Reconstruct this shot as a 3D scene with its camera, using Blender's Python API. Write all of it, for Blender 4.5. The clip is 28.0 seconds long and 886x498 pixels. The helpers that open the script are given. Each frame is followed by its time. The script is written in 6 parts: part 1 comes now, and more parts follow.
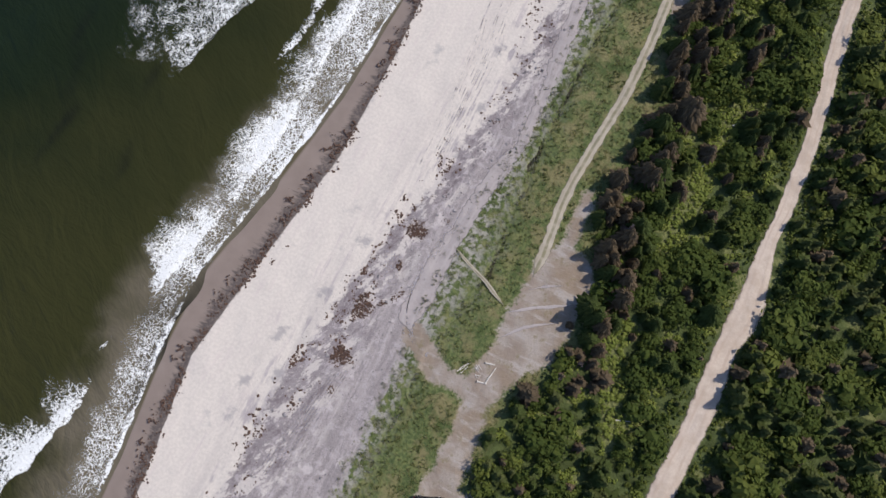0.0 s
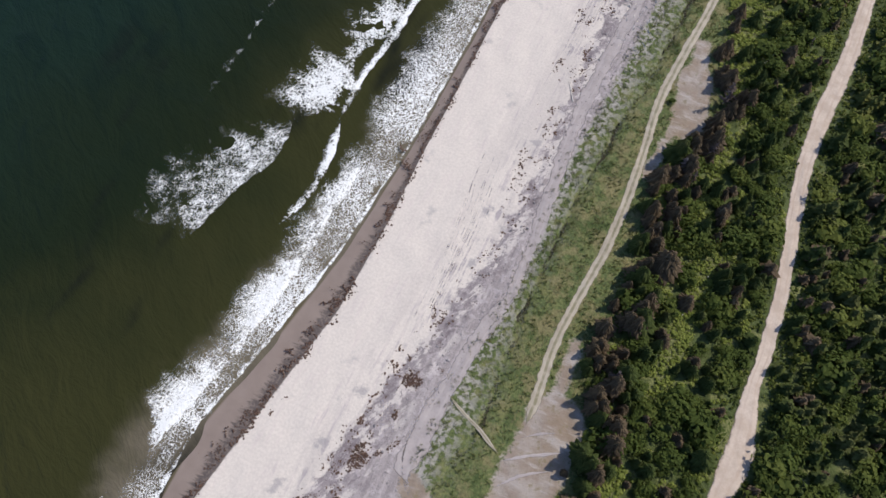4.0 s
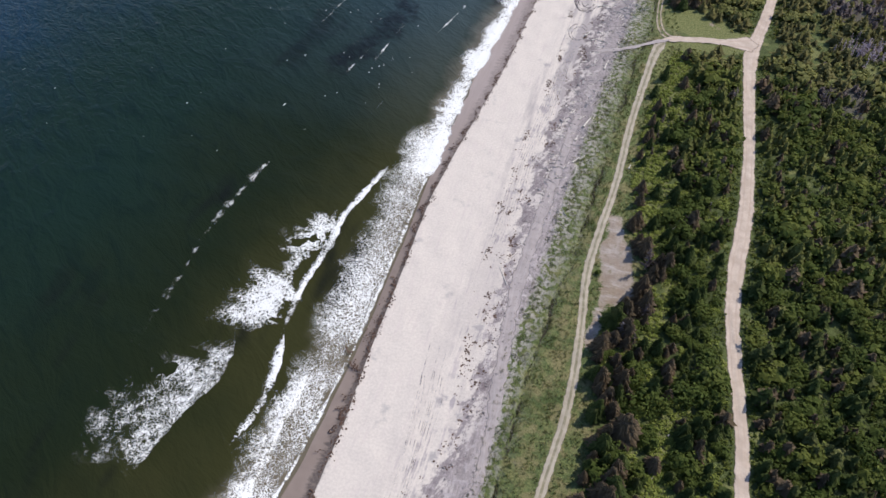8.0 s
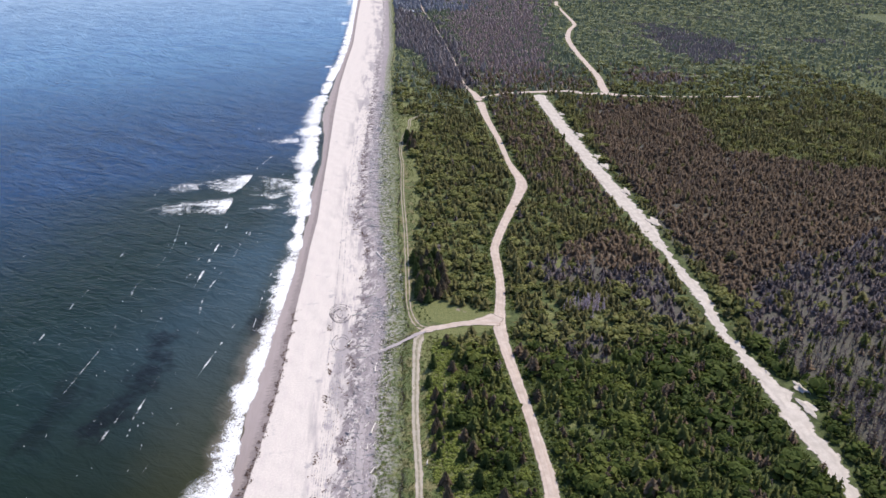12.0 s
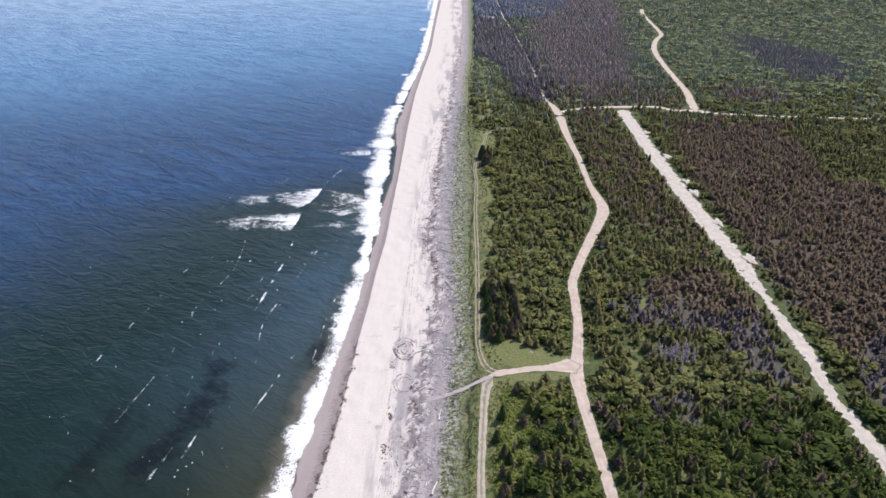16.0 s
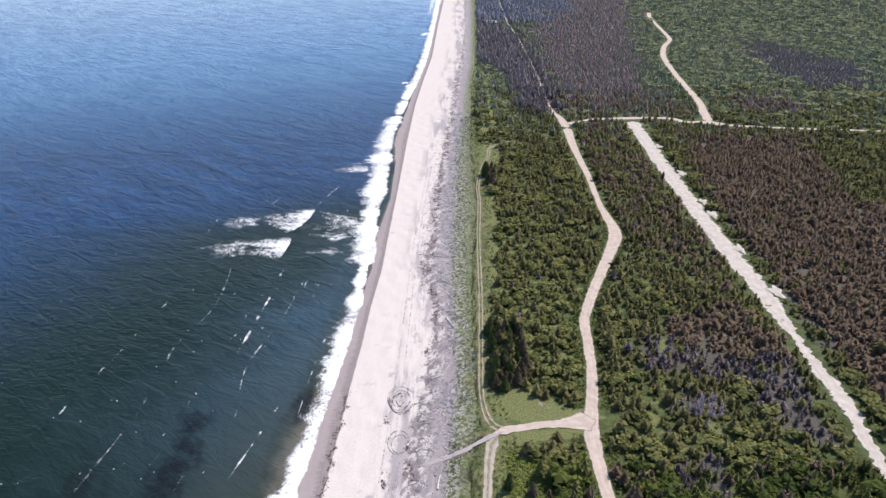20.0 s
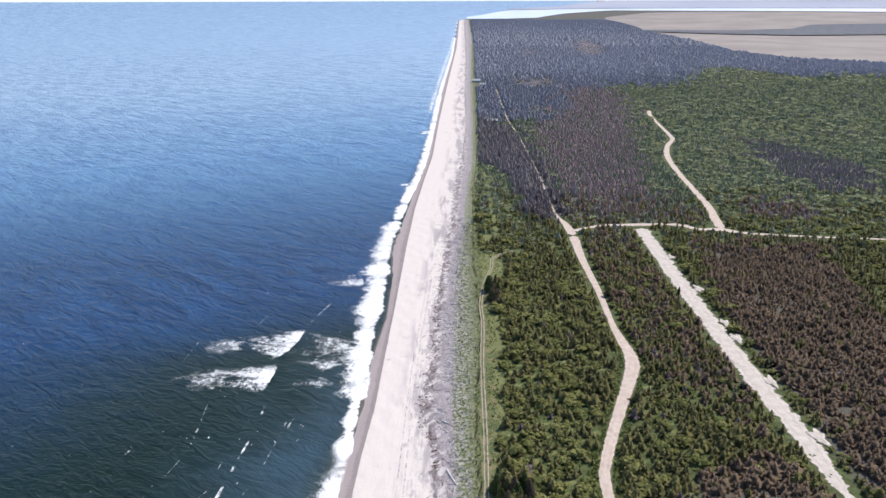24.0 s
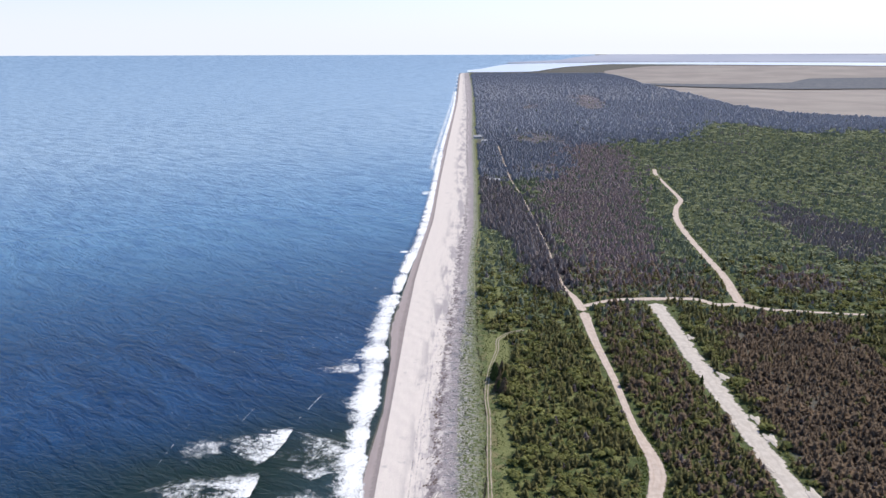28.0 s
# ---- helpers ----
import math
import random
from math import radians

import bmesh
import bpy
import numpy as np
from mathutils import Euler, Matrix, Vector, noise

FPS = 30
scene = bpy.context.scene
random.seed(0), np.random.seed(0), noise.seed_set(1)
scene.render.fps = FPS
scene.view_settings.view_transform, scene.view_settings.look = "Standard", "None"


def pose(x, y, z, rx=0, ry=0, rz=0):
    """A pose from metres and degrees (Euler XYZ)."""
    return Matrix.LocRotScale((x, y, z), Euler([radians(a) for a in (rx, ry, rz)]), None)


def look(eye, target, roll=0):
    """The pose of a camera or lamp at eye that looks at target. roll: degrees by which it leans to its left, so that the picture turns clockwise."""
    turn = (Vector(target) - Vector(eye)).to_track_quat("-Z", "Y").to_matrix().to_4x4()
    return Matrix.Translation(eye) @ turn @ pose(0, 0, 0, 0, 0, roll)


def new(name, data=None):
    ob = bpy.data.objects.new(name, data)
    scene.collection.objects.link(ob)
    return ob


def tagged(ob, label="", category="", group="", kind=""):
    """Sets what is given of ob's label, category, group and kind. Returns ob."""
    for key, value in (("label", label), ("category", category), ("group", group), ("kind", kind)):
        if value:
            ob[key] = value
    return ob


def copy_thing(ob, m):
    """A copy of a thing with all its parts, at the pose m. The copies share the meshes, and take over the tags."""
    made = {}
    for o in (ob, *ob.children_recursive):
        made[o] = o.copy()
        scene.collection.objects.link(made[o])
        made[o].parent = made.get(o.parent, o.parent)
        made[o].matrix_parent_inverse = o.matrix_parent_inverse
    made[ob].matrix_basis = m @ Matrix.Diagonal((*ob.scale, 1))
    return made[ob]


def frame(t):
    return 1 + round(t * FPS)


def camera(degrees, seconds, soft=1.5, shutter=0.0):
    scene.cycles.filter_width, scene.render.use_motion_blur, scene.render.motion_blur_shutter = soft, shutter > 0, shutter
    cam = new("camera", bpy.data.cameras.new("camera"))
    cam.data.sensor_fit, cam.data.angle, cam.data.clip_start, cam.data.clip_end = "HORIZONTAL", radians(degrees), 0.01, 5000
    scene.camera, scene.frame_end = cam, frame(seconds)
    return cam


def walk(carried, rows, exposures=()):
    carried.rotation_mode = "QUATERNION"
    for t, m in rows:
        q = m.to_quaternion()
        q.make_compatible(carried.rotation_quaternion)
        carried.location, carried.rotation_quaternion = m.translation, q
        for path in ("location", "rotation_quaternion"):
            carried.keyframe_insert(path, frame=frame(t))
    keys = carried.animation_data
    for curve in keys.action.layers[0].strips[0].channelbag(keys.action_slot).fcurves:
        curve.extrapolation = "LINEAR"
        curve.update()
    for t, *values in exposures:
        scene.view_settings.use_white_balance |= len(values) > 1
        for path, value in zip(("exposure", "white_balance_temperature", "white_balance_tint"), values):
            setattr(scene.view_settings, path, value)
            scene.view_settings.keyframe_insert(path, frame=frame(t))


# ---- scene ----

# ---- camera and its flight ----
cam = camera(63.23, 28.0, soft=1.45)
PATH = [
    (0.0, 0.00, 0.00, 112.12, 25.91, -78.79, 0.00), (0.5, 0.03, 0.00, 112.89, 25.89, -78.35, 0.04),
    (1.0, 0.06, -0.03, 113.64, 25.89, -77.02, 0.01), (1.5, 0.13, -0.18, 114.40, 25.84, -75.36, -0.01),
    (2.0, 0.26, -0.44, 115.13, 25.89, -73.62, -0.02), (2.5, 0.43, -0.79, 115.82, 25.88, -71.84, 0.00),
    (3.0, 0.64, -1.25, 116.45, 25.76, -69.99, -0.02), (3.5, 0.89, -1.83, 117.03, 25.82, -68.14, 0.01),
    (5.5, 2.04, -5.52, 117.73, 17.81, -60.00, 0.53), (6.0, 1.89, -5.77, 117.76, 16.03, -58.29, 0.51),
    (6.5, 1.72, -5.89, 117.78, 15.96, -56.68, 0.51), (7.0, 1.59, -5.88, 117.79, 15.93, -54.79, 0.46),
    (7.5, 1.56, -5.89, 117.81, 15.95, -52.38, 0.36), (8.0, 1.60, -5.91, 117.84, 16.01, -49.89, 0.26),
    (8.5, 1.60, -5.96, 117.89, 16.00, -47.36, 0.18), (9.0, 1.43, -6.02, 117.96, 15.94, -44.41, 0.21),
    (9.5, 1.13, -5.87, 118.03, 15.82, -41.09, 0.14), (10.0, 0.82, -5.34, 118.11, 15.97, -37.79, 0.09),
    (10.5, 0.62, -4.60, 118.17, 16.55, -34.45, 0.02), (11.0, 0.67, -3.63, 118.21, 9.52, -31.16, 0.13),
    (11.2, 0.49, -3.20, 118.21, 2.90, -29.95, 0.55),
    (11.5, 0.23, -2.54, 118.22, -5.82, -28.08, -0.01), (12.0, -0.58, -1.15, 118.22, -6.24, -26.25, -0.14),
    (12.5, -1.17, 0.52, 118.23, 8.47, -26.01, -0.46), (13.0, -0.68, 2.55, 118.28, 10.18, -26.03, -0.31),
    (13.5, 0.02, 4.59, 118.36, 1.35, -26.06, -0.32), (15.5, -1.01, 14.95, 119.17, -0.25, -26.04, -0.26),
    (16.0, -0.95, 17.80, 119.28, -0.24, -26.02, -0.25), (16.5, -0.90, 20.59, 119.38, -0.22, -26.03, -0.27),
    (17.0, -0.86, 23.39, 119.46, -0.20, -26.03, -0.33), (17.5, -0.78, 26.26, 119.53, -0.20, -26.05, -0.23),
    (18.0, -0.67, 29.15, 119.60, -0.15, -26.03, -0.31), (18.5, -0.53, 32.07, 119.67, -0.14, -26.05, -0.26),
    (19.0, -0.39, 34.97, 119.76, -0.10, -26.02, -0.34), (19.5, -0.25, 37.84, 119.87, -0.05, -26.02, -0.34),
    (20.0, -0.11, 40.72, 120.03, -0.02, -26.01, -0.33), (20.5, 0.04, 43.69, 120.24, 0.01, -25.99, -0.37),
    (22.5, -0.24, 56.78, 122.49, -0.01, -25.82, -0.16), (23.0, -0.38, 60.64, 123.19, -0.03, -25.82, -0.15),
    (23.5, -0.28, 64.44, 123.92, -0.05, -24.64, -0.10), (23.7, -0.23, 65.72, 124.21, -0.05, -21.65, -0.15), (24.0, -0.15, 67.66, 124.65, -0.04, -19.30, -0.19),
    (24.5, -0.09, 70.82, 125.40, -0.02, -19.21, -0.19), (25.0, -0.14, 74.17, 126.19, -0.01, -19.15, -0.26),
    (25.5, -0.20, 77.54, 127.00, 0.02, -19.11, -0.23), (26.0, -0.37, 80.96, 127.82, 0.02, -19.09, -0.20),
    (26.5, -0.57, 84.42, 128.64, -0.01, -18.69, -0.13), (27.0, -0.72, 87.82, 129.46, -0.02, -17.43, -0.10),
    (27.5, -0.74, 91.19, 130.28, -0.01, -17.29, -0.07), (28.0, -0.71, 94.46, 131.09, 0.00, -15.48, -0.14),
]

walk(cam, [(t, pose(x, y, z, 90 + pitch, 0, yaw) @ pose(0, 0, 0, 0, 0, roll)) for t, x, y, z, yaw, pitch, roll in PATH],
     exposures=[(0.0, -0.12, 6950, 11), (9.0, 0.02, 6900, 12), (11.0, 0.08, 6850, 14), (12.0, 0.26, 6850, 15), (13.0, 0.16, 6800, 15), (16.0, 0.26, 6850, 14), (20.0, 0.31, 6850, 14), (23.0, 0.31, 6800, 13), (25.0, 0.33, 6800, 12), (26.5, 0.30, 6800, 12), (28.0, 0.15, 6800, 12)])

# ---- sky, sun, exposure ----
SUN_AZ, SUN_EL = 47.0, 47.0     # clockwise from +y, and above the horizon, in degrees
world = bpy.data.worlds.new("sky")
scene.world = world
world.use_nodes = True
sky = world.node_tree.nodes.new("ShaderNodeTexSky")
sky.sky_type, sky.sun_disc = "NISHITA", False
sky.sun_elevation, sky.sun_rotation = radians(SUN_EL), radians(SUN_AZ)
sky.altitude, sky.air_density, sky.dust_density, sky.ozone_density = 0, 1.0, 0.8, 5.0
# the haze at the horizon goes on below it
way, split, low, joinv = (world.node_tree.nodes.new(k) for k in ("ShaderNodeTexCoord", "ShaderNodeSeparateXYZ", "ShaderNodeMath", "ShaderNodeCombineXYZ"))
low.operation = "MAXIMUM"
low.inputs[1].default_value = 0.004
world.node_tree.links.new(way.outputs["Generated"], split.inputs[0])
world.node_tree.links.new(split.outputs[2], low.inputs[0])
for a, b in ((split.outputs[0], 0), (split.outputs[1], 1), (low.outputs[0], 2)):
    world.node_tree.links.new(a, joinv.inputs[b])
world.node_tree.links.new(joinv.outputs[0], sky.inputs[0])
cool = world.node_tree.nodes.new("ShaderNodeMix")
cool.data_type, cool.blend_type = "RGBA", "MULTIPLY"
cool.inputs[0].default_value, cool.inputs[7].default_value = 1.0, (0.99, 0.99, 1.04, 1)
world.node_tree.links.new(sky.outputs[0], cool.inputs[6])
# white sea haze all round the horizon
haze, veil = world.node_tree.nodes.new("ShaderNodeMapRange"), world.node_tree.nodes.new("ShaderNodeMix")
haze.interpolation_type = "SMOOTHSTEP"
for k, v in ((1, -0.02), (2, 0.20), (3, 0.92), (4, 0.0)):
    haze.inputs[k].default_value = v
veil.data_type = "RGBA"
veil.inputs[7].default_value = (5.35, 5.9, 6.9, 1)
world.node_tree.links.new(low.outputs[0], haze.inputs[0])
world.node_tree.links.new(haze.outputs[0], veil.inputs[0])
world.node_tree.links.new(cool.outputs[2], veil.inputs[6])
world.node_tree.links.new(veil.outputs[2], world.node_tree.nodes["Background"].inputs[0])
world.node_tree.nodes["Background"].inputs[1].default_value = 0.15
sun_data = bpy.data.lights.new("sun", "SUN")
sun_data.energy, sun_data.angle, sun_data.color = 4.0, radians(0.5), (1.0, 0.95, 0.88)
sun_dir = Vector((math.sin(radians(SUN_AZ)) * math.cos(radians(SUN_EL)), math.cos(radians(SUN_AZ)) * math.cos(radians(SUN_EL)), math.sin(radians(SUN_EL))))
sun = new("sun", sun_data)
sun.matrix_world = look(sun_dir * 400, (0, 0, 0))

# ---- materials ----


class Mat:
    """A node material in the making."""

    def __init__(self, name, rough=0.8, spec=0.3):
        self.m = bpy.data.materials.new(name)
        self.m.use_nodes = True
        self.t = self.m.node_tree
        self.b = self.t.nodes["Principled BSDF"]
        self.put(self.b, "Roughness", rough)
        self.put(self.b, "Specular IOR Level", spec)
        self.pos = self.t.nodes.new("ShaderNodeNewGeometry").outputs["Position"]

    def put(self, node, key, value):
        if isinstance(value, bpy.types.NodeSocket):
            self.t.links.new(value, node.inputs[key])
        elif isinstance(value, tuple) and len(value) == 3 and node.inputs[key].type == "RGBA":
            node.inputs[key].default_value = (*value, 1)
        else:
            node.inputs[key].default_value = value

    def attr(self, name):
        n = self.t.nodes.new("ShaderNodeAttribute")
        n.attribute_name = name
        return n.outputs["Fac"]

    def rand(self):
        return self.t.nodes.new("ShaderNodeObjectInfo").outputs["Random"]

    def math(self, op, a, b=0.0, clamp=False):
        n = self.t.nodes.new("ShaderNodeMath")
        n.operation, n.use_clamp = op, clamp
        self.put(n, 0, a), self.put(n, 1, b)
        return n.outputs[0]

    def scaled(self, vec, sx, sy, sz, turn=0.0):
        n = self.t.nodes.new("ShaderNodeMapping")
        self.put(n, "Vector", vec)
        n.inputs["Rotation"].default_value = (0, 0, radians(turn))
        n.inputs["Scale"].default_value = (sx, sy, sz)
        return n.outputs[0]

    def noise(self, scale, detail=3.0, rough=0.55, vec=None, warp=0.0):
        n = self.t.nodes.new("ShaderNodeTexNoise")
        self.put(n, "Vector", vec or self.pos)
        self.put(n, "Scale", scale), self.put(n, "Detail", detail), self.put(n, "Roughness", rough), self.put(n, "Distortion", warp)
        return n.outputs["Fac"]

    def cells(self, scale, feature="DISTANCE_TO_EDGE", vec=None):
        n = self.t.nodes.new("ShaderNodeTexVoronoi")
        n.feature = feature
        self.put(n, "Vector", vec or self.pos)
        self.put(n, "Scale", scale)
        return n.outputs["Distance"]

    def step(self, x, lo, hi, out0=0.0, out1=1.0):
        n = self.t.nodes.new("ShaderNodeMapRange")
        n.interpolation_type = "SMOOTHSTEP"
        self.put(n, "Value", x), self.put(n, "From Min", lo), self.put(n, "From Max", hi), self.put(n, "To Min", out0), self.put(n, "To Max", out1)
        return n.outputs[0]

    def mix(self, f, a, b):
        n = self.t.nodes.new("ShaderNodeMix")
        n.data_type = "RGBA"
        self.put(n, 0, f), self.put(n, 6, a), self.put(n, 7, b)
        return n.outputs[2]

    def bump(self, height, strength, distance=1.0):
        n = self.t.nodes.new("ShaderNodeBump")
        self.put(n, "Height", height), self.put(n, "Strength", strength), self.put(n, "Distance", distance)
        self.put(self.b, "Normal", n.outputs[0])

    def done(self, colour):
        self.put(self.b, "Base Color", colour)
        return self.m


def ground_material():
    """Beach, gravel, grass and forest floor in one sheet, told apart by the shore coordinate "zone"."""
    m = Mat("ground_cover", 0.9, 0.2)
    z0 = m.attr("zone")
    big, mid, fine = m.noise(0.05, 4), m.noise(0.35, 4), m.noise(2.2, 4)
    rag = m.math("ADD", m.math("MULTIPLY", m.math("SUBTRACT", mid, 0.5), 0.7), m.math("MULTIPLY", m.math("SUBTRACT", fine, 0.5), 0.5))
    z = m.math("ADD", z0, rag)
    along = m.scaled(m.pos, 1.0, 0.10, 1.0, -4)
    streak = m.noise(1.3, 4, 0.6, along)
    fingers = m.noise(1.0, 4, 0.6, m.scaled(m.pos, 0.35, 1.9, 1.0, 8))
    wet = m.mix(mid, (0.212, 0.165, 0.142), (0.295, 0.24, 0.21))
    wet = m.mix(m.attr("drained"), wet, m.mix(streak, (0.30, 0.25, 0.235), (0.40, 0.345, 0.33)))
    pebbly = m.math("MULTIPLY", m.step(m.math("ADD", z0, m.math("MULTIPLY", fingers, 0.75)), 1.93, 2.14), m.step(fine, 0.3, 0.6, 0.5, 1.0))
    wet = m.mix(m.math("MULTIPLY", pebbly, m.step(m.attr("drained"), 0.0, 1.0, 0.85, 0.35)), wet, (0.085, 0.072, 0.07))
    dry = m.mix(m.step(fine, 0.3, 0.7), (0.575, 0.523, 0.475), (0.65, 0.592, 0.535))
    cloud = m.step(m.noise(0.17, 5, 0.6), 0.61, 0.74, 0, 0.75)
    dry = m.mix(cloud, dry, (0.36, 0.345, 0.34))
    dry = m.mix(m.step(streak, 0.5, 0.7, 0, 0.35), dry, (0.56, 0.48, 0.465))
    mauve = m.math("MULTIPLY", m.step(m.math("ADD", streak, m.math("MULTIPLY", m.math("SUBTRACT", mid, 0.5), 0.5)), 0.47, 0.60), m.math("MULTIPLY", m.step(m.math("ADD", z0, m.math("MULTIPLY", rag, 0.25)), 2.62, 2.85, 0, 0.9), m.step(m.noise(0.16, 5, 0.65), 0.45, 0.6)))
    dry = m.mix(mauve, dry, (0.35, 0.315, 0.325))
    smudge = m.math("MULTIPLY", m.step(m.noise(0.16, 5, 0.62, m.scaled(m.pos, 1.0, 0.13, 1)), 0.46, 0.60), m.math("MULTIPLY", m.step(z0, 2.35, 2.75), m.step(m.attr("drained"), 0.0, 1.0, 0.25, 0.8)))
    dry = m.mix(smudge, dry, (0.30, 0.272, 0.278))
    dry = m.mix(m.step(m.math("ADD", m.attr("stain"), m.math("MULTIPLY", m.math("SUBTRACT", m.noise(0.8, 5, 0.65), 0.5), 1.5)), 0.42, 0.85, 0, 0.75), dry, (0.32, 0.30, 0.305))
    dry = m.mix(m.math("MULTIPLY", m.step(m.noise(7.0, 2), 0.68, 0.74), m.step(z0, 2.4, 2.75, 0.15, 0.7)), dry, (0.14, 0.115, 0.11))
    dry = m.mix(m.math("MULTIPLY", m.step(streak, 0.60, 0.70), m.step(z0, 2.3, 2.7, 0, 0.5)), dry, (0.40, 0.36, 0.37))
    gravel = m.mix(m.step(streak, 0.35, 0.7), (0.265, 0.235, 0.235), (0.385, 0.345, 0.342))
    gravel = m.mix(m.step(m.math("ADD", z0, m.math("MULTIPLY", rag, 0.5)), 3.45, 3.2, 0, 0.75), gravel, (0.245, 0.215, 0.222))
    gravel = m.mix(m.math("MULTIPLY", m.step(mid, 0.58, 0.68, 0, 0.8), m.step(z0, 3.1, 3.5)), gravel, (0.52, 0.47, 0.465))
    gravel = m.mix(m.step(m.noise(0.55, 5, 0.7), 0.50, 0.62, 0, 0.6), gravel, (0.44, 0.395, 0.40))
    gravel = m.mix(m.step(m.noise(0.42, 5, 0.7, m.scaled(m.pos, 1.5, 0.5, 1, 12)), 0.55, 0.66, 0, 0.6), gravel, (0.20, 0.175, 0.185))
    gravel = m.mix(m.math("MULTIPLY", m.attr("drained"), m.step(m.noise(0.11, 4, 0.6), 0.35, 0.6, 0.25, 0.6)), gravel, (0.235, 0.208, 0.212))
    ridge = m.math("MULTIPLY", m.math("MULTIPLY", m.step(m.math("ADD", z0, m.math("MULTIPLY", rag, 0.4)), 3.5, 3.15), m.attr("drained")), m.step(m.noise(0.35, 5, 0.7, m.scaled(m.pos, 1.3, 0.6, 1, -12)), 0.46, 0.58, 0, 0.75))
    gravel = m.mix(ridge, gravel, (0.15, 0.128, 0.13))
    gravel = m.mix(m.step(m.noise(4.0, 4, 0.65), 0.60, 0.68, 0, 0.75), gravel, (0.12, 0.10, 0.10))
    gravel = m.mix(m.step(m.noise(9.0, 3), 0.62, 0.7, 0, 0.6), gravel, (0.60, 0.56, 0.55))
    seam = m.math("MULTIPLY", m.step(z0, 2.72, 2.98), m.step(m.math("ADD", z0, m.math("MULTIPLY", rag, 0.3)), 3.75, 3.3))
    patchy = m.noise(0.26, 7, 0.72, m.scaled(m.scaled(m.pos, 1, 1, 1, 24), 1.5, 0.7, 1))
    gravel = m.mix(m.math("MULTIPLY", seam, m.step(patchy, 0.50, 0.56, 0, 0.9)), gravel, m.mix(fine, (0.50, 0.455, 0.43), (0.60, 0.55, 0.51)))
    gravel = m.mix(m.math("MULTIPLY", seam, m.step(patchy, 0.45, 0.37, 0, 0.8)), gravel, (0.165, 0.135, 0.142))
    grass = m.mix(m.step(fine, 0.35, 0.65), (0.066, 0.092, 0.035), (0.132, 0.160, 0.060))
    grass = m.mix(m.step(mid, 0.48, 0.68, 0, 0.6), grass, (0.20, 0.195, 0.085))
    grass = m.mix(m.step(m.noise(0.13, 4, 0.6), 0.50, 0.66, 0, 0.7), grass, (0.045, 0.07, 0.022))
    grass = m.mix(m.math("MULTIPLY", m.step(m.noise(0.2, 6, 0.7), 0.46, 0.60, 0, 0.75), m.step(z0, 4.7, 5.3)), grass, (0.215, 0.185, 0.095))
    pale = m.math("MULTIPLY", m.step(m.noise(0.9, 5, 0.65), 0.44, 0.56), m.step(m.math("ADD", z0, m.math("MULTIPLY", rag, 0.8)), 5.25, 4.1))
    grass = m.mix(pale, grass, (0.36, 0.34, 0.31))
    floor_c = m.mix(m.step(mid, 0.35, 0.65), (0.045, 0.06, 0.02), (0.092, 0.118, 0.042))
    floor_c = m.mix(m.step(m.attr("brown"), 0.2, 0.8, 0, 0.8), floor_c, (0.100, 0.090, 0.084))
    c = m.mix(m.step(z0, 1.0, 1.1), (0.10, 0.085, 0.05), wet)
    c = m.mix(m.step(m.math("ADD", z0, m.math("MULTIPLY", rag, 0.12)), 1.96, 2.01), c, dry)
    c = m.mix(m.step(m.math("ADD", z0, m.math("ADD", m.math("MULTIPLY", rag, 0.12), m.math("MULTIPLY", m.math("SUBTRACT", m.noise(0.16, 6, 0.68), 0.5), 0.55))), 2.96, 3.015), c, gravel)
    c = m.mix(m.step(m.math("ADD", z0, m.math("MULTIPLY", rag, 0.5)), 3.92, 4.06), c, grass)
    c = m.mix(m.step(z0, 6.0, 6.3), c, floor_c)
    c = m.mix(m.step(m.math("ADD", m.attr("meadow"), m.math("MULTIPLY", rag, 0.5)), 0.3, 0.7), c, m.mix(m.step(fine, 0.35, 0.65), (0.112, 0.130, 0.048), (0.190, 0.200, 0.080)))
    bare = m.math("ADD", m.attr("bare"), m.math("MULTIPLY", rag, 1.25))
    sand = m.mix(m.step(mid, 0.35, 0.65), (0.265, 0.215, 0.178), (0.345, 0.305, 0.275))
    sand = m.mix(m.step(m.noise(0.13, 5, 0.6), 0.44, 0.60, 0, 0.75), sand, (0.245, 0.188, 0.138))
    sand = m.mix(m.step(m.noise(0.5, 4, 0.6, m.scaled(m.pos, 0.35, 1.3, 1, -20)), 0.50, 0.66, 0, 0.6), sand, (0.42, 0.385, 0.365))
    sand = m.mix(m.step(m.noise(0.7, 5, 0.65), 0.54, 0.68, 0, 0.7), sand, (0.20, 0.165, 0.095))
    sand = m.mix(m.step(m.noise(6, 3), 0.6, 0.7, 0, 0.4), sand, (0.14, 0.11, 0.09))
    c = m.mix(m.step(bare, 0.35, 0.62), c, sand)
    c = m.mix(m.step(m.math("ADD", m.attr("ditch"), m.math("MULTIPLY", rag, 0.8)), 0.28, 0.5, 0, 0.95), c, (0.035, 0.032, 0.022))
    rough = m.math("ADD", m.step(z0, 2.7, 3.3, 0.12, 0.6), m.math("MULTIPLY", m.step(z0, 3.8, 4.3, 0, 0.5), m.step(m.attr("bare"), 0.3, 0.6, 1, 0)))
    m.bump(m.math("MULTIPLY", m.math("ADD", m.noise(1.1, 5, 0.6), m.math("MULTIPLY", m.noise(6, 4), 0.35)), rough), 0.7, 0.35)
    return m.done(c)


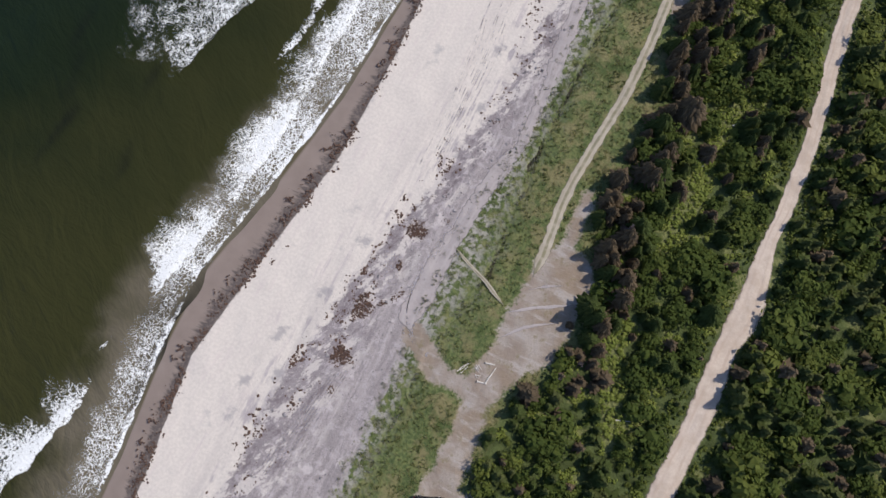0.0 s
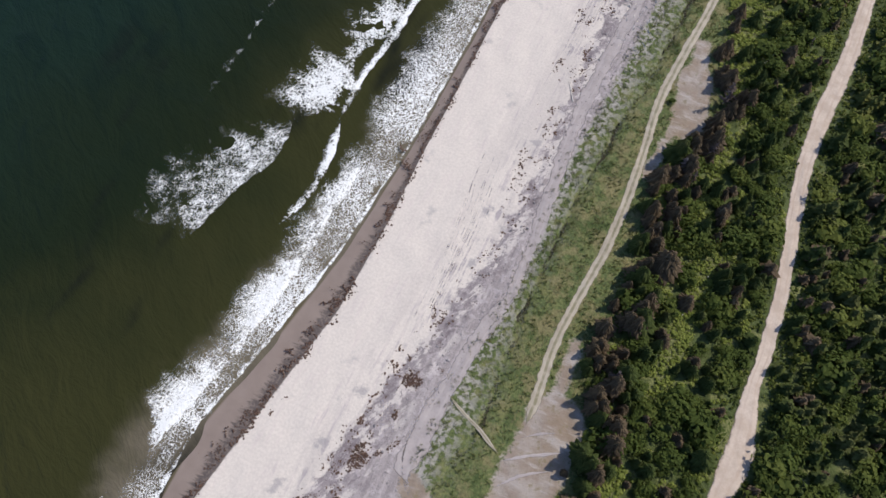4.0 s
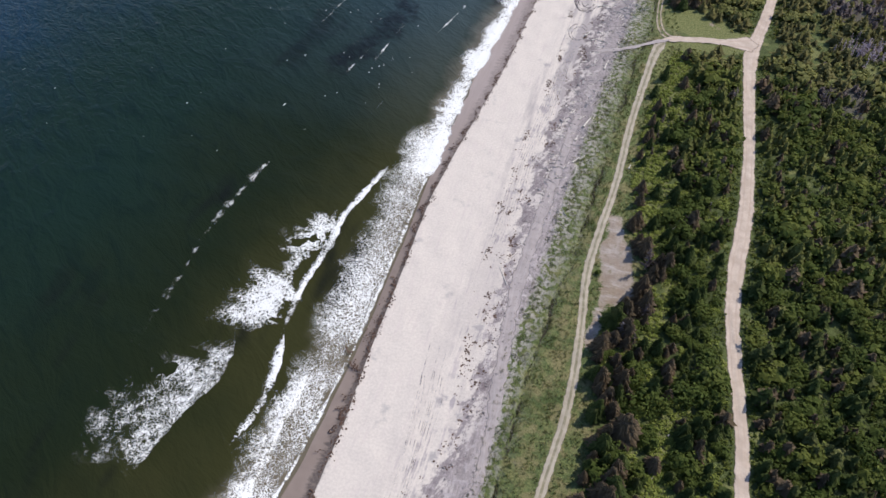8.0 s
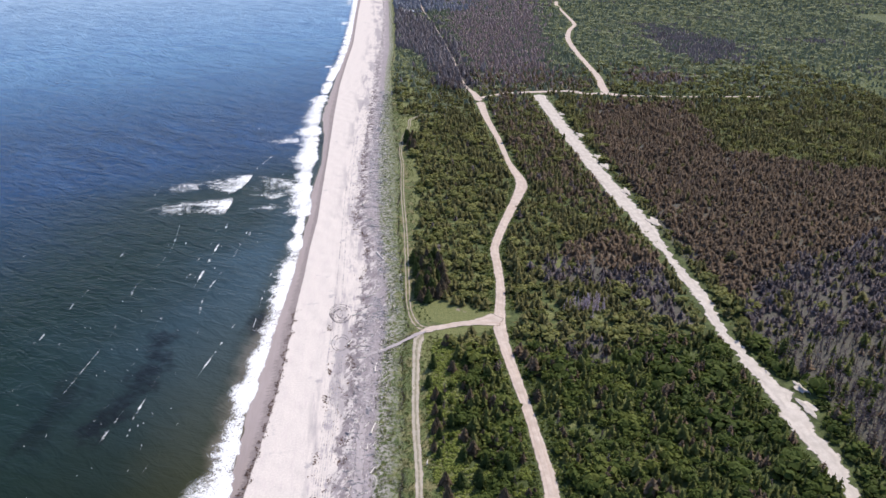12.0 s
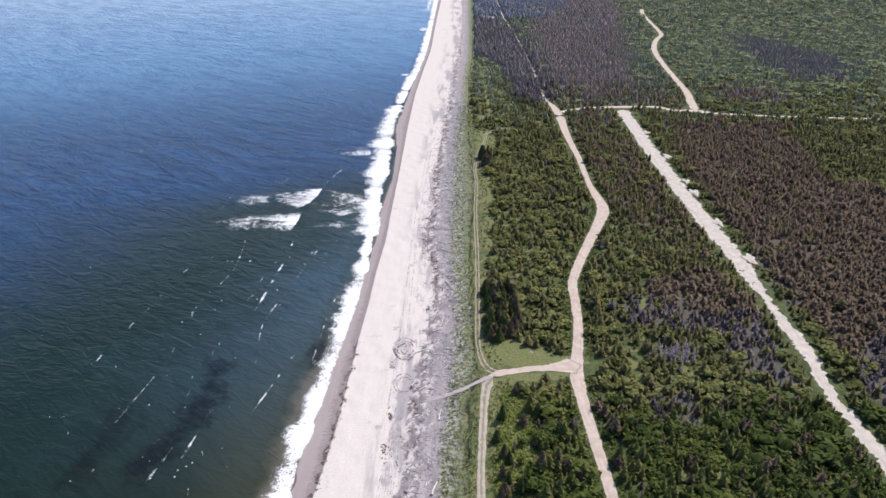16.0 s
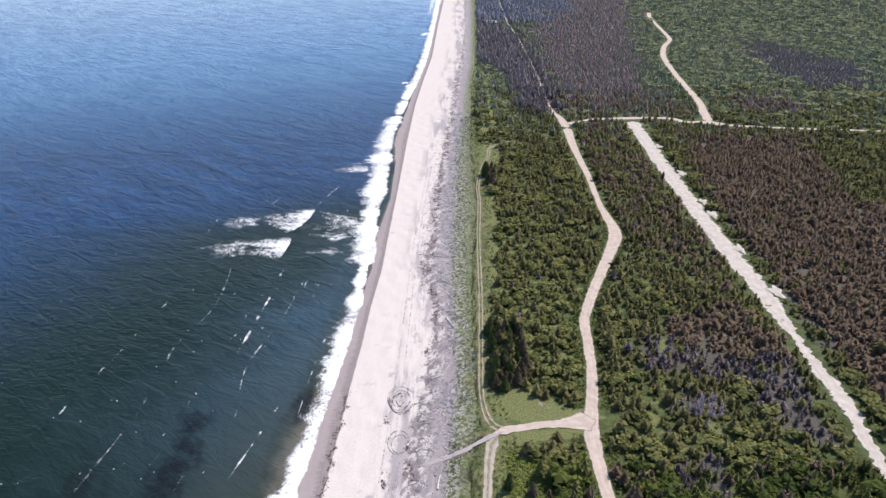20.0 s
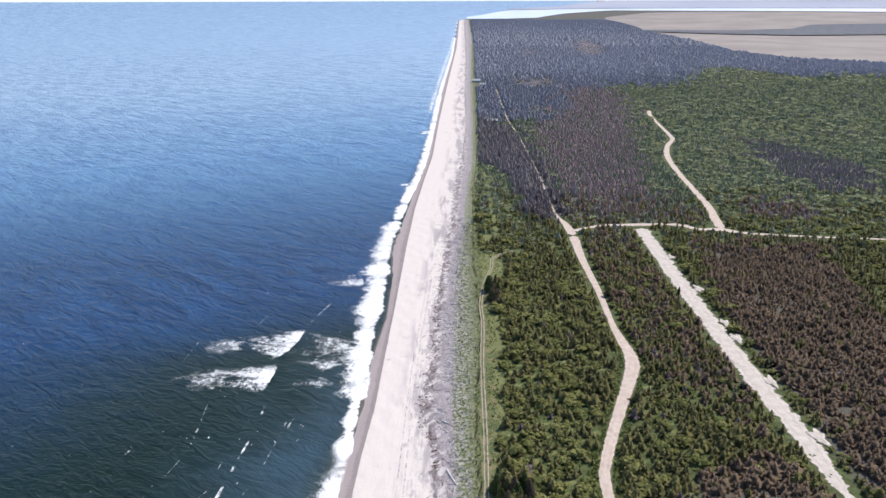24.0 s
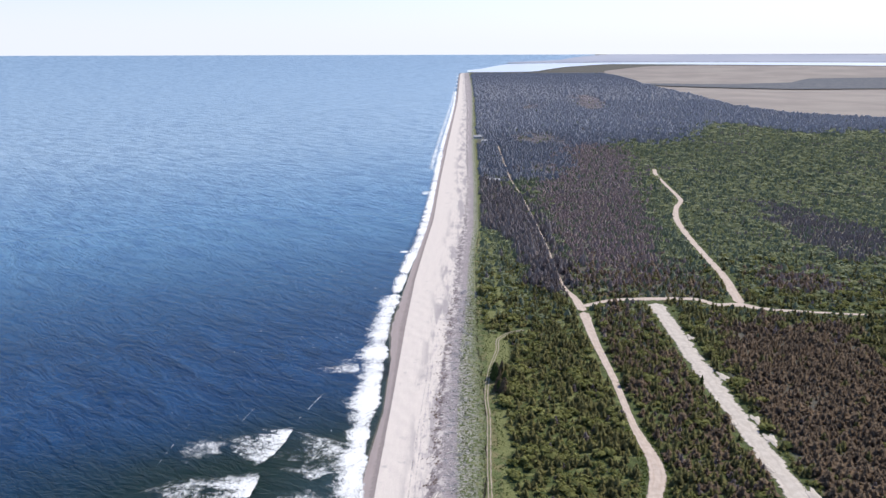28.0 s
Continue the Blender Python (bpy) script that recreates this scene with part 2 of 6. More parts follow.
def water_material():
    m = Mat("sea_water", 0.16, 0.22)
    off = m.math("ADD", m.attr("off"), m.math("MULTIPLY", m.math("SUBTRACT", m.noise(0.02, 4, 0.6), 0.5), 45.0))
    raw = m.attr("off")
    c = m.mix(m.step(off, 8, 34), (0.033, 0.034, 0.012), (0.011, 0.017, 0.007))
    c = m.mix(m.step(m.math("ADD", raw, m.math("MULTIPLY", m.noise(0.12, 4), 9.0)), 7, 13), (0.130, 0.113, 0.082), c)
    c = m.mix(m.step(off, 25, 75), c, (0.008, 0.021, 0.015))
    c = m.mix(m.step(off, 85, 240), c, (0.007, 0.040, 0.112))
    # Paler blue far out: distance haze and sky sheen put into the colour.
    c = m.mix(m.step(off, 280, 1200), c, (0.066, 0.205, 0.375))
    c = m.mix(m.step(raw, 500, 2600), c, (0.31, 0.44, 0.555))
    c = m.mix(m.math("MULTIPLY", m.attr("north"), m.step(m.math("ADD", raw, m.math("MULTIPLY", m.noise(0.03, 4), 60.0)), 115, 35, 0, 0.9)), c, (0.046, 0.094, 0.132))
    m.put(m.b, "Roughness", m.attr("rough"))
    dark = m.math("MULTIPLY", m.step(m.noise(0.035, 3, 0.6, m.scaled(m.pos, 1.6, 0.5, 1, -8)), 0.58, 0.70), m.step(off, 90, 30))
    c = m.mix(m.math("MULTIPLY", dark, 0.8), c, (0.006, 0.007, 0.007))
    c = m.mix(m.step(m.math("ADD", m.attr("weedbed"), m.math("MULTIPLY", m.math("SUBTRACT", m.noise(0.15, 6, 0.7), 0.5), 2.6)), 0.2, 0.95, 0, 0.72), c, (0.006, 0.006, 0.008))
    turned = m.scaled(m.pos, 1, 1, 1, 38)
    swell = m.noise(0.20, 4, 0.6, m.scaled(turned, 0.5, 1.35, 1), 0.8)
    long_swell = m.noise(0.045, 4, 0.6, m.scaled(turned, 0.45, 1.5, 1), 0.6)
    chop = m.noise(0.8, 4, 0.6, m.scaled(m.scaled(m.pos, 1, 1, 1, 20), 0.6, 1.2, 1), 0.4)
    # Wave shading also put into the colour: tone follows swell and crest heights.
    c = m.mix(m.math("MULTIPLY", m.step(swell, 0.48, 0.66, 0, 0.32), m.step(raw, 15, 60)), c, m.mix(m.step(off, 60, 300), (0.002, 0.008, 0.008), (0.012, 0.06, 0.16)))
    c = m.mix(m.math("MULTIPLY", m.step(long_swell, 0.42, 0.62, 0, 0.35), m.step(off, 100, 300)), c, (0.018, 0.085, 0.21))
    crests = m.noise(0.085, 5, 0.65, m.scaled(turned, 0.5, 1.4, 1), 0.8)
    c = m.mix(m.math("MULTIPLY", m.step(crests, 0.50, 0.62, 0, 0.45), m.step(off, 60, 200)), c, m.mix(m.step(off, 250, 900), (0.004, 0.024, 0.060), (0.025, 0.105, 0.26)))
    m.bump(m.math("ADD", m.math("MULTIPLY", crests, m.step(raw, 40, 300, 0.0, 3.2)), m.math("ADD", m.math("MULTIPLY", swell, 1.5), m.math("MULTIPLY", chop, 0.6))), m.attr("chop"), 1.0)
    m.put(m.b, "IOR", 1.33)
    return m.done(c)


def foam_material(name="sea_foam", fine=1.0, blotch=1.5, net=False):
    """Lacy foam: the film closes where "dens" is high and breaks into threads where it is low."""
    m = Mat(name, 0.7, 0.3)
    n = m.t.nodes.new("ShaderNodeTexNoise")
    m.put(n, "Vector", m.pos), m.put(n, "Scale", 0.9), m.put(n, "Detail", 3.0)
    add = m.t.nodes.new("ShaderNodeVectorMath")
    sc = m.t.nodes.new("ShaderNodeVectorMath")
    sc.operation = "SCALE"
    m.put(sc, 0, n.outputs["Color"]), m.put(sc, 3, 1.9)
    m.put(add, 0, m.pos), m.put(add, 1, sc.outputs[0])
    e0, e1, e2 = m.cells(0.42 * fine, vec=add.outputs[0]), m.cells(1.25 * fine, vec=add.outputs[0]), m.cells(3.4 * fine, vec=add.outputs[0])
    d = m.math("ADD", m.attr("dens"), m.math("MULTIPLY", m.math("SUBTRACT", m.noise(0.22, 7, 0.78), 0.5), blotch * 1.15))
    lace = m.math("ADD", m.math("MULTIPLY", e0, 0.55), m.math("ADD", m.math("MULTIPLY", e1, 1.35), m.math("MULTIPLY", e2, 1.2)))
    if net:
        lace = m.math("ADD", m.math("MULTIPLY", e1, 2.6), m.math("ADD", m.math("MULTIPLY", e2, 0.9), m.math("MULTIPLY", e0, 0.3)))
    a = m.math("MULTIPLY", m.math("SUBTRACT", m.math("MULTIPLY", d, 0.95), lace), 2.6, True)
    m.put(m.b, "Alpha", m.math("MULTIPLY", a, 0.97))
    m.bump(m.noise(2.5, 4, 0.6), 0.5, 0.3)
    return m.done((0.80, 0.82, 0.82))


def road_material(name, a, b, rut, sparse=0.0, ruts=False):
    """A dirt road; "across" runs from -1 to 1 over its width. sparse: how much of the middle is grown over."""
    m = Mat(name, 0.92, 0.15)
    u = m.attr("across")
    wob = m.math("ADD", u, m.math("MULTIPLY", m.math("SUBTRACT", m.noise(0.25, 3), 0.5), 0.5))
    c = m.mix(m.step(m.noise(0.4, 4), 0.35, 0.65), a, b)
    c = m.mix(m.step(m.noise(3.0, 5, 0.65), 0.35, 0.7, 0, 0.45), c, rut)
    track = m.step(m.math("ABSOLUTE", m.math("SUBTRACT", m.math("ABSOLUTE", wob), 0.42)), 0.16, 0.05)
    c = m.mix(m.math("MULTIPLY", track, m.step(m.noise(0.12, 3), 0.35, 0.6, 0.1, 0.6)), c, rut)
    if sparse:
        mid = m.math("MULTIPLY", m.step(m.math("ABSOLUTE", wob), 0.34, 0.14), m.step(m.noise(1.2, 4), 0.3, 0.55, 0.2, sparse))
        c = m.mix(mid, c, (0.13, 0.13, 0.06))
    m.bump(m.math("ADD", m.noise(1.5, 4), m.math("MULTIPLY", track, -0.4)), 0.28, 0.10)
    ragged = m.math("ADD", m.math("ABSOLUTE", u), m.math("MULTIPLY", m.math("SUBTRACT", m.noise(0.7, 6, 0.75), 0.5), 0.7))
    ragged = m.math("ADD", ragged, m.math("SUBTRACT", 1.0, m.attr("fade")))
    cover = m.step(ragged, 1.04, 0.78)
    if ruts:
        band = m.step(m.math("ABSOLUTE", m.math("SUBTRACT", m.math("ABSOLUTE", u), 0.52)), 0.30, 0.14)
        cover = m.math("MULTIPLY", cover, m.math("MAXIMUM", m.math("MULTIPLY", band, m.step(m.noise(0.8, 4), 0.25, 0.5, 0.45, 1.0)), m.step(m.noise(0.3, 4, 0.6), 0.55, 0.68, 0.0, 0.7)))
    m.put(m.b, "Alpha", cover)
    return m.done(c)


def leaf_material(name, dark, light, tip, rough=0.85):
    m = Mat(name, rough, 0.2)
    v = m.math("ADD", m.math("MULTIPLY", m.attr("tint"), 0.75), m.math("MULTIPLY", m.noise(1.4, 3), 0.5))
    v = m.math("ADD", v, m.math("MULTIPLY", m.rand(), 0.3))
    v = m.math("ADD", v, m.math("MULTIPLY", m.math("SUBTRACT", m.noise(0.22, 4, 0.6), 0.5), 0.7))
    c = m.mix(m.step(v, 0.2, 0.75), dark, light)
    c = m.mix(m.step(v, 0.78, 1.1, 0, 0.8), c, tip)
    through_leaf, both = m.t.nodes.new("ShaderNodeBsdfTranslucent"), m.t.nodes.new("ShaderNodeMixShader")
    m.put(through_leaf, "Color", c)
    m.put(both, 0, 0.42), m.put(both, 1, m.b.outputs[0]), m.put(both, 2, through_leaf.outputs[0])
    m.t.links.new(both.outputs[0], m.t.nodes["Material Output"].inputs["Surface"])
    return m.done(c)


def plain_material(name, a, b, scale=2.0, rough=0.8, spec=0.3, metal=0.0):
    m = Mat(name, rough, spec)
    m.put(m.b, "Metallic", metal)
    n = m.noise(scale, 4, 0.6)
    m.bump(m.noise(scale * 4, 3), 0.3, 0.05)
    return m.done(m.mix(m.step(n, 0.3, 0.7), a, b))


M_GROUND, M_WATER, M_FOAM, M_LACE, M_NET = ground_material(), water_material(), foam_material(), foam_material("foam_lace", 1.6, 1.7), foam_material("foam_net", 1.5, 1.0, True)
M_ROAD = road_material("pinkish_dirt", (0.47, 0.39, 0.325), (0.57, 0.49, 0.42), (0.44, 0.345, 0.285))
M_SAND = road_material("pale_sand", (0.49, 0.445, 0.385), (0.59, 0.54, 0.475), (0.42, 0.37, 0.32))
M_RUTS = road_material("twin_ruts", (0.27, 0.235, 0.17), (0.35, 0.305, 0.235), (0.38, 0.33, 0.26), 0.95, True)
M_PACKED = road_material("packed_mauve_gravel", (0.32, 0.285, 0.28), (0.375, 0.335, 0.33), (0.42, 0.38, 0.37))
M_TRACK = road_material("worn_track", (0.33, 0.29, 0.225), (0.43, 0.385, 0.315), (0.42, 0.375, 0.31), 0.6)
M_SPRUCE = leaf_material("spruce_green", (0.032, 0.050, 0.015), (0.073, 0.100, 0.028), (0.120, 0.130, 0.048))
M_BROWN = leaf_material("browned_spruce", (0.076, 0.060, 0.040), (0.155, 0.116, 0.074), (0.245, 0.186, 0.122))
M_YOUNG = leaf_material("young_spruce_green", (0.082, 0.098, 0.032), (0.160, 0.176, 0.052), (0.240, 0.238, 0.082))
M_RUST = leaf_material("rusty_spruce", (0.118, 0.088, 0.062), (0.202, 0.146, 0.098), (0.285, 0.208, 0.138))
M_DEAD = leaf_material("bare_grey_twigs", (0.100, 0.080, 0.078), (0.176, 0.144, 0.140), (0.285, 0.242, 0.235))
M_SHRUB = leaf_material("shrub_green", (0.036, 0.058, 0.015), (0.080, 0.112, 0.025), (0.160, 0.185, 0.043))
M_LUSH = leaf_material("lush_leaves", (0.108, 0.120, 0.042), (0.195, 0.204, 0.066), (0.285, 0.284, 0.100))
M_HERB = leaf_material("bright_herbs", (0.125, 0.162, 0.038), (0.215, 0.262, 0.060), (0.312, 0.345, 0.095))
M_BARK = plain_material("bark", (0.07, 0.055, 0.045), (0.13, 0.11, 0.095), 6.0)
M_LOG = plain_material("bleached_wood", (0.50, 0.46, 0.41), (0.68, 0.64, 0.60), 3.0)
M_KELP = plain_material("dried_kelp", (0.035, 0.024, 0.020), (0.15, 0.085, 0.060), 5.0, 0.7)
M_GRASS = leaf_material("grass_blades", (0.060, 0.088, 0.030), (0.155, 0.182, 0.064), (0.32, 0.30, 0.16))
M_PALE = leaf_material("silver_beach_grass", (0.165, 0.172, 0.118), (0.285, 0.283, 0.215), (0.42, 0.405, 0.355))
M_MARSH = plain_material("marsh_grass", (0.255, 0.225, 0.205), (0.325, 0.29, 0.255), 0.006, 0.95, 0.1)
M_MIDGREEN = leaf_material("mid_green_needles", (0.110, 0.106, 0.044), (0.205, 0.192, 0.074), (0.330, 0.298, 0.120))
# Far leaves and dead wood, paled to carry the haze of distance.
M_LEAF_HAZED = leaf_material("hazed_far_leaves", (0.165, 0.193, 0.115), (0.258, 0.286, 0.162), (0.340, 0.360, 0.205))
M_DEAD_HAZED = leaf_material("hazed_dead_wood", (0.196, 0.166, 0.158), (0.315, 0.272, 0.260), (0.463, 0.409, 0.385))
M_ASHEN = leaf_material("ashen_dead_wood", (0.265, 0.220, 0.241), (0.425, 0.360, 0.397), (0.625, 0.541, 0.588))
# Rusty brown, its base colour lightened for haze on the far stands.
M_RUST_HAZED = leaf_material("hazed_brown_spruce", (0.320, 0.252, 0.238), (0.430, 0.338, 0.312), (0.510, 0.408, 0.375))
# Haze of distance sits in these base colours: blue-grey land, near-white lagoon.
M_FARWOOD = plain_material("hazed_far_wood", (0.10, 0.11, 0.125), (0.15, 0.155, 0.165), 0.06, 0.95, 0.1)
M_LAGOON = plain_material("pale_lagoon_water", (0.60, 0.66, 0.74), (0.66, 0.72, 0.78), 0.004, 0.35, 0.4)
M_DISTANT = plain_material("hazed_land", (0.36, 0.39, 0.46), (0.42, 0.44, 0.50), 0.002, 0.95, 0.0)
# Slate and grey spruces: the haze of distance is put into their blue-grey.
M_SLATE = leaf_material("hazed_slate_spruce", (0.300, 0.305, 0.332), (0.400, 0.406, 0.440), (0.490, 0.496, 0.532))
M_GREYWOOD = leaf_material("hazed_grey_spruce", (0.215, 0.220, 0.242), (0.320, 0.326, 0.355), (0.420, 0.426, 0.458))
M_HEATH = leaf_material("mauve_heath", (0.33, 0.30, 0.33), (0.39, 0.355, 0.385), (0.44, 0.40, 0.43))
# Far spruce green, greyed and lightened in place of haze.
M_GREENFAR = leaf_material("hazed_spruce_green", (0.175, 0.202, 0.135), (0.252, 0.282, 0.185), (0.335, 0.358, 0.230))

# ---- plan ----
rng = np.random.default_rng(7)


def curve(*knots):
    ys, xs = np.array(knots[0::2], float), np.array(knots[1::2], float)
    return lambda y: np.interp(y, ys, xs)


# lines along the shore: y, x pairs
shore_w = curve(-3000, -10, -200, -34, -45, -38.5, -28, -40, -12, -42, 0, -42.5, 18, -39, 35, -36.3, 60, -34.8, 90, -34.8, 122, -35.5, 150, -35, 166, -34.3, 184, -33.2, 200, -32, 220, -30.3, 246, -28,
                274, -26.3, 300, -26.5, 340, -23.5, 384, -24, 424, -27, 484, -23, 570, -18, 654, -12.6, 834, -7.4, 1169, 2.5, 2016, 33, 4356, 93, 9000, 1900, 40000, 8000)
shore_d = curve(-3000, -5, -200, -29, -32, -34.5, -12, -37.2, 0, -35.5, 10, -34, 26, -31.5, 46, -31.3, 60, -32, 80, -32.2, 103, -32.7, 120, -31.3, 135, -29.6, 150, -28, 165, -27, 180, -26.3, 200, -25.6, 220, -24.5, 245, -23.6,
                270, -22, 314, -21.2, 353, -20.4, 422, -19.2, 500, -17.2, 577, -13, 654, -8.2, 834, -3.4, 1169, 8, 2016, 38.7, 4356, 101, 9000, 1920, 40000, 8050)
shore_g = curve(-3000, 5, -200, -20, -28, -23.4, -10, -22.6, 5, -20.4, 19, -18, 32, -15, 45, -12, 62, -10.6, 80, -11.3, 103, -12, 120, -11.8, 150, -10, 175, -8.4, 188, -7.4, 207, -5, 225, -3, 245, -3, 262, -6.2,
                273, -8, 297, -4.8, 339, -3.6, 384, -1, 432, 2.3, 493, 6.0, 541, 8, 635, 15, 801, 23.6, 1104, 32, 1665, 51, 4356, 125, 9000, 1960, 40000, 8100)
shore_v = curve(-3000, 15, -200, -6, -20, -7.6, 0, -7.8, 23, -8.3, 40, -6, 57, -6, 70, -6.3, 96, -4.2, 120, -3, 143, -1.5, 174, 1.2, 210, 4, 261, 2.8, 326, 4.3, 396, 7, 456, 11.6, 541, 16,
                635, 23, 833, 31, 1168, 42.5, 2559, 97, 4356, 150, 9000, 2000, 40000, 8150)
shore_s = curve(-3000, 20, -200, 0, -20, -5, 4, -4.6, 18, -1.3, 42, -2.5, 64, -2, 84, 0, 98, 1.9, 116, 3, 140, 4.5, 170, 6, 182, 9, 213, 8.8, 260, 10, 333, 15, 396, 15, 456, 17, 541, 20,
                635, 27, 833, 35, 1168, 47, 2559, 102, 4356, 156, 9000, 2010, 40000, 8160)
wood_f = curve(-3000, 30, -200, 8, -12, 9, 0, 8.5, 10, 12.5, 18, 15.5, 26, 11.6, 34, 10.3, 40, 9, 48, 10, 56, 11, 65, 9.2, 80, 9.5, 86, 12.5, 93, 14.6, 100, 13.8, 106, 11.2, 122, 11, 145, 11.5, 160, 15, 182, 17, 197, 13.5, 239, 15,
               260, 17, 302, 19, 340, 20.5, 372, 22, 380, 27.5, 412, 29, 420, 20, 440, 19, 541, 22, 635, 29, 833, 38, 1168, 50, 2559, 106, 4356, 162, 9000, 2020, 40000, 8170)



def land_z(x, y):
    """Height of the land behind the beach."""
    near = np.clip(1 - (y - 500) / 400, 0, 1)
    return 0.06 + near * (0.07 * wave2(x, y, 3, 9) + 0.05 * wave2(x, y, 4, 2.7))


EYE, FLAT, RIM = (0.0, 94.0, 131.0), 2500.0, 4850.0


def far(v):
    """Lays what lies beyond 2.5 km onto a shallow bowl, so that the horizon stays within sight."""
    v = np.array(v, float)
    dx, dy = v[:, 0] - EYE[0], v[:, 1] - EYE[1]
    d = np.maximum(np.hypot(dx, dy), 1e-6)
    r = np.where(d > FLAT, FLAT + (RIM - FLAT) * (1 - FLAT / d), d)
    v[:, 0], v[:, 1] = EYE[0] + dx * r / d, EYE[1] + dy * r / d
    v[:, 2] = v[:, 2] * r / d + EYE[2] * (1 - r / d)
    return v


def mesh(name, verts, faces, material, attrs=None, smooth=False, parent=None):
    """A mesh object from arrays. attrs: point attributes by name."""
    me = bpy.data.meshes.new(name)
    verts, faces = np.asarray(verts, np.float32), np.asarray(faces, np.int32)
    k = faces.shape[1]
    me.vertices.add(len(verts)), me.loops.add(faces.size), me.polygons.add(len(faces))
    me.vertices.foreach_set("co", verts.ravel())
    me.loops.foreach_set("vertex_index", faces.ravel())
    me.polygons.foreach_set("loop_start", np.arange(0, faces.size, k, dtype=np.int32))
    me.polygons.foreach_set("use_smooth", np.full(len(faces), smooth))
    for key, val in (attrs or {}).items():
        me.attributes.new(key, "FLOAT", "POINT").data.foreach_set("value", np.asarray(val, np.float32))
    me.update(calc_edges=True)
    me.materials.append(material)
    ob = new(name, me)
    ob.parent = parent
    return ob


def part(name, bm, material, parent, label=""):
    """Links a bmesh as one mesh object under a thing or a part."""
    me = bpy.data.meshes.new(name)
    bm.to_mesh(me)
    bm.free()
    me.materials.append(material)
    ob = new(name, me)
    ob.parent = parent
    return tagged(ob, label)


def grid_faces(rows, cols):
    a = (np.arange(rows - 1)[:, None] * cols + np.arange(cols - 1)[None, :]).ravel()
    return np.stack([a, a + 1, a + cols + 1, a + cols], 1)


def wave2(x, y, seed, size):
    """Smooth unevenness between about -1 and 1."""
    r = np.random.default_rng(seed)
    s = np.zeros_like(x, float)
    for k in range(6):
        a, p, f = r.uniform(0, 6.28), r.uniform(0, 6.28), r.uniform(0.6, 1.7) * 6.28 / size
        s += np.sin((x * np.cos(a) + y * np.sin(a)) * f + p + 1.3 * np.sin((x * np.sin(a) - y * np.cos(a)) * f * 0.6 + p))
    return s / 3.2


def to_segments(x, y, segs):
    """Distance to the nearest of some segments (x0, y0, x1, y1, radius), less its radius."""
    best = np.full(np.shape(x), 1e9)
    for x0, y0, x1, y1, rad in segs:
        dx, dy = x1 - x0, y1 - y0
        u = np.clip(((x - x0) * dx + (y - y0) * dy) / max(dx * dx + dy * dy, 1e-6), 0, 1)
        best = np.minimum(best, np.hypot(x - x0 - u * dx, y - y0 - u * dy) - rad)
    return best


# open sandy ground: the lot by the beach access, the clearing by the track, the junction's worn corner
BARE = [(7.6, 38, 8.0, 28, 1.0), (9.2, 24, 8.5, 13, 4.9), (8.5, 13, 5, 3, 3.0), (5, 3, 6, -8, 1.9), (6, -8, 4.5, -24, 2.4), (4, 1.5, -2, 2.3, 1.4), (-2, 2.3, -8, 6, 1.8),
        (8.6, 108, 9.6, 100, 1.6), (9.6, 100, 11.6, 88, 3.2), (9.4, 88, 7.8, 74, 0.9), (5.5, -14, 14, -13, 1.6), (25, 194, 27, 192, 0.5)]

# roads as (x, y, half width)
MAIN = [(30, -420, 1.8), (33, -140, 1.8), (34.5, -40, 1.9), (35.8, 2, 2.0), (36.4, 10, 1.9), (36.6, 17, 2.1), (36.4, 25, 1.9), (37.4, 31, 2.4), (37, 38, 1.9), (36.6, 44, 1.2), (36.9, 50, 1.3),
        (36.8, 59, 1.35), (36.1, 69, 1.3), (35, 78, 1.5), (34.3, 90, 1.5), (34.8, 103, 1.9), (36.2, 117, 1.8), (36.7, 134, 1.5), (36.5, 155, 1.6), (36.3, 167, 1.7), (36.6, 181, 2.1),
        (38.7, 192, 1.8), (41.4, 206, 1.6), (43.3, 223, 1.7), (44.5, 235, 1.8), (51.4, 255, 1.9), (61.5, 280, 2.4), (67.5, 296, 2.8), (68.8, 306, 2.6), (68, 329, 1.6), (69.6, 365, 1.6),
        (70, 406, 2.1), (72, 445, 3.0)]
MAIN_FAR = [(72, 445, 3.0), (71.3, 465, 2.2), (68.8, 484, 0.9), (69, 516, 0.5), (71.3, 583, 0.45), (71.8, 653, 0.45), (72.6, 744, 0.45), (70.4, 833, 0.5), (73, 948, 0.5), (78, 1135, 0.5)]
PALE_ROAD = [(94, 20, 2.2), (97, 60, 2.2), (100.4, 105, 1.9), (102.4, 115, 2.5), (102.2, 125, 3.4), (104, 140, 2.8), (103.1, 156, 2.3), (102.7, 171, 1.7), (105.4, 192, 2.5), (106.1, 219, 1.7),
             (107.5, 250, 3.6), (107.3, 280, 4.0), (107.6, 318, 3.8), (109, 361, 4.2), (111, 420, 4.2), (113, 458, 4.6)]
CROSS = [(72, 452, 2.6), (78, 456, 2.2), (92, 463, 2.0), (112, 464.5, 2.6), (136, 464, 2.4), (145, 455, 2.4), (157, 455, 3.2), (167, 448.5, 2.2), (188, 444, 1.6), (212, 440, 1.4), (262, 434, 1.3)]
EAST = [(158, 456, 3.0), (161, 473, 3.0), (167, 504, 2.6), (172, 553, 2.3), (178, 606, 2.4), (186, 655, 2.6), (200, 700, 2.4), (213, 729, 2.4), (222, 800, 1.8), (230, 867, 2.4), (239, 905, 2.6)]
ACCESS = [(11.5, 181.2, 1.2), (15, 182.6, 1.5), (21, 184.1, 1.4), (28, 185, 1.6), (32.5, 185.4, 2.5), (34.5, 185.7, 3.6), (36.5, 186, 5.0), (39.0, 186.3, 5.0)]
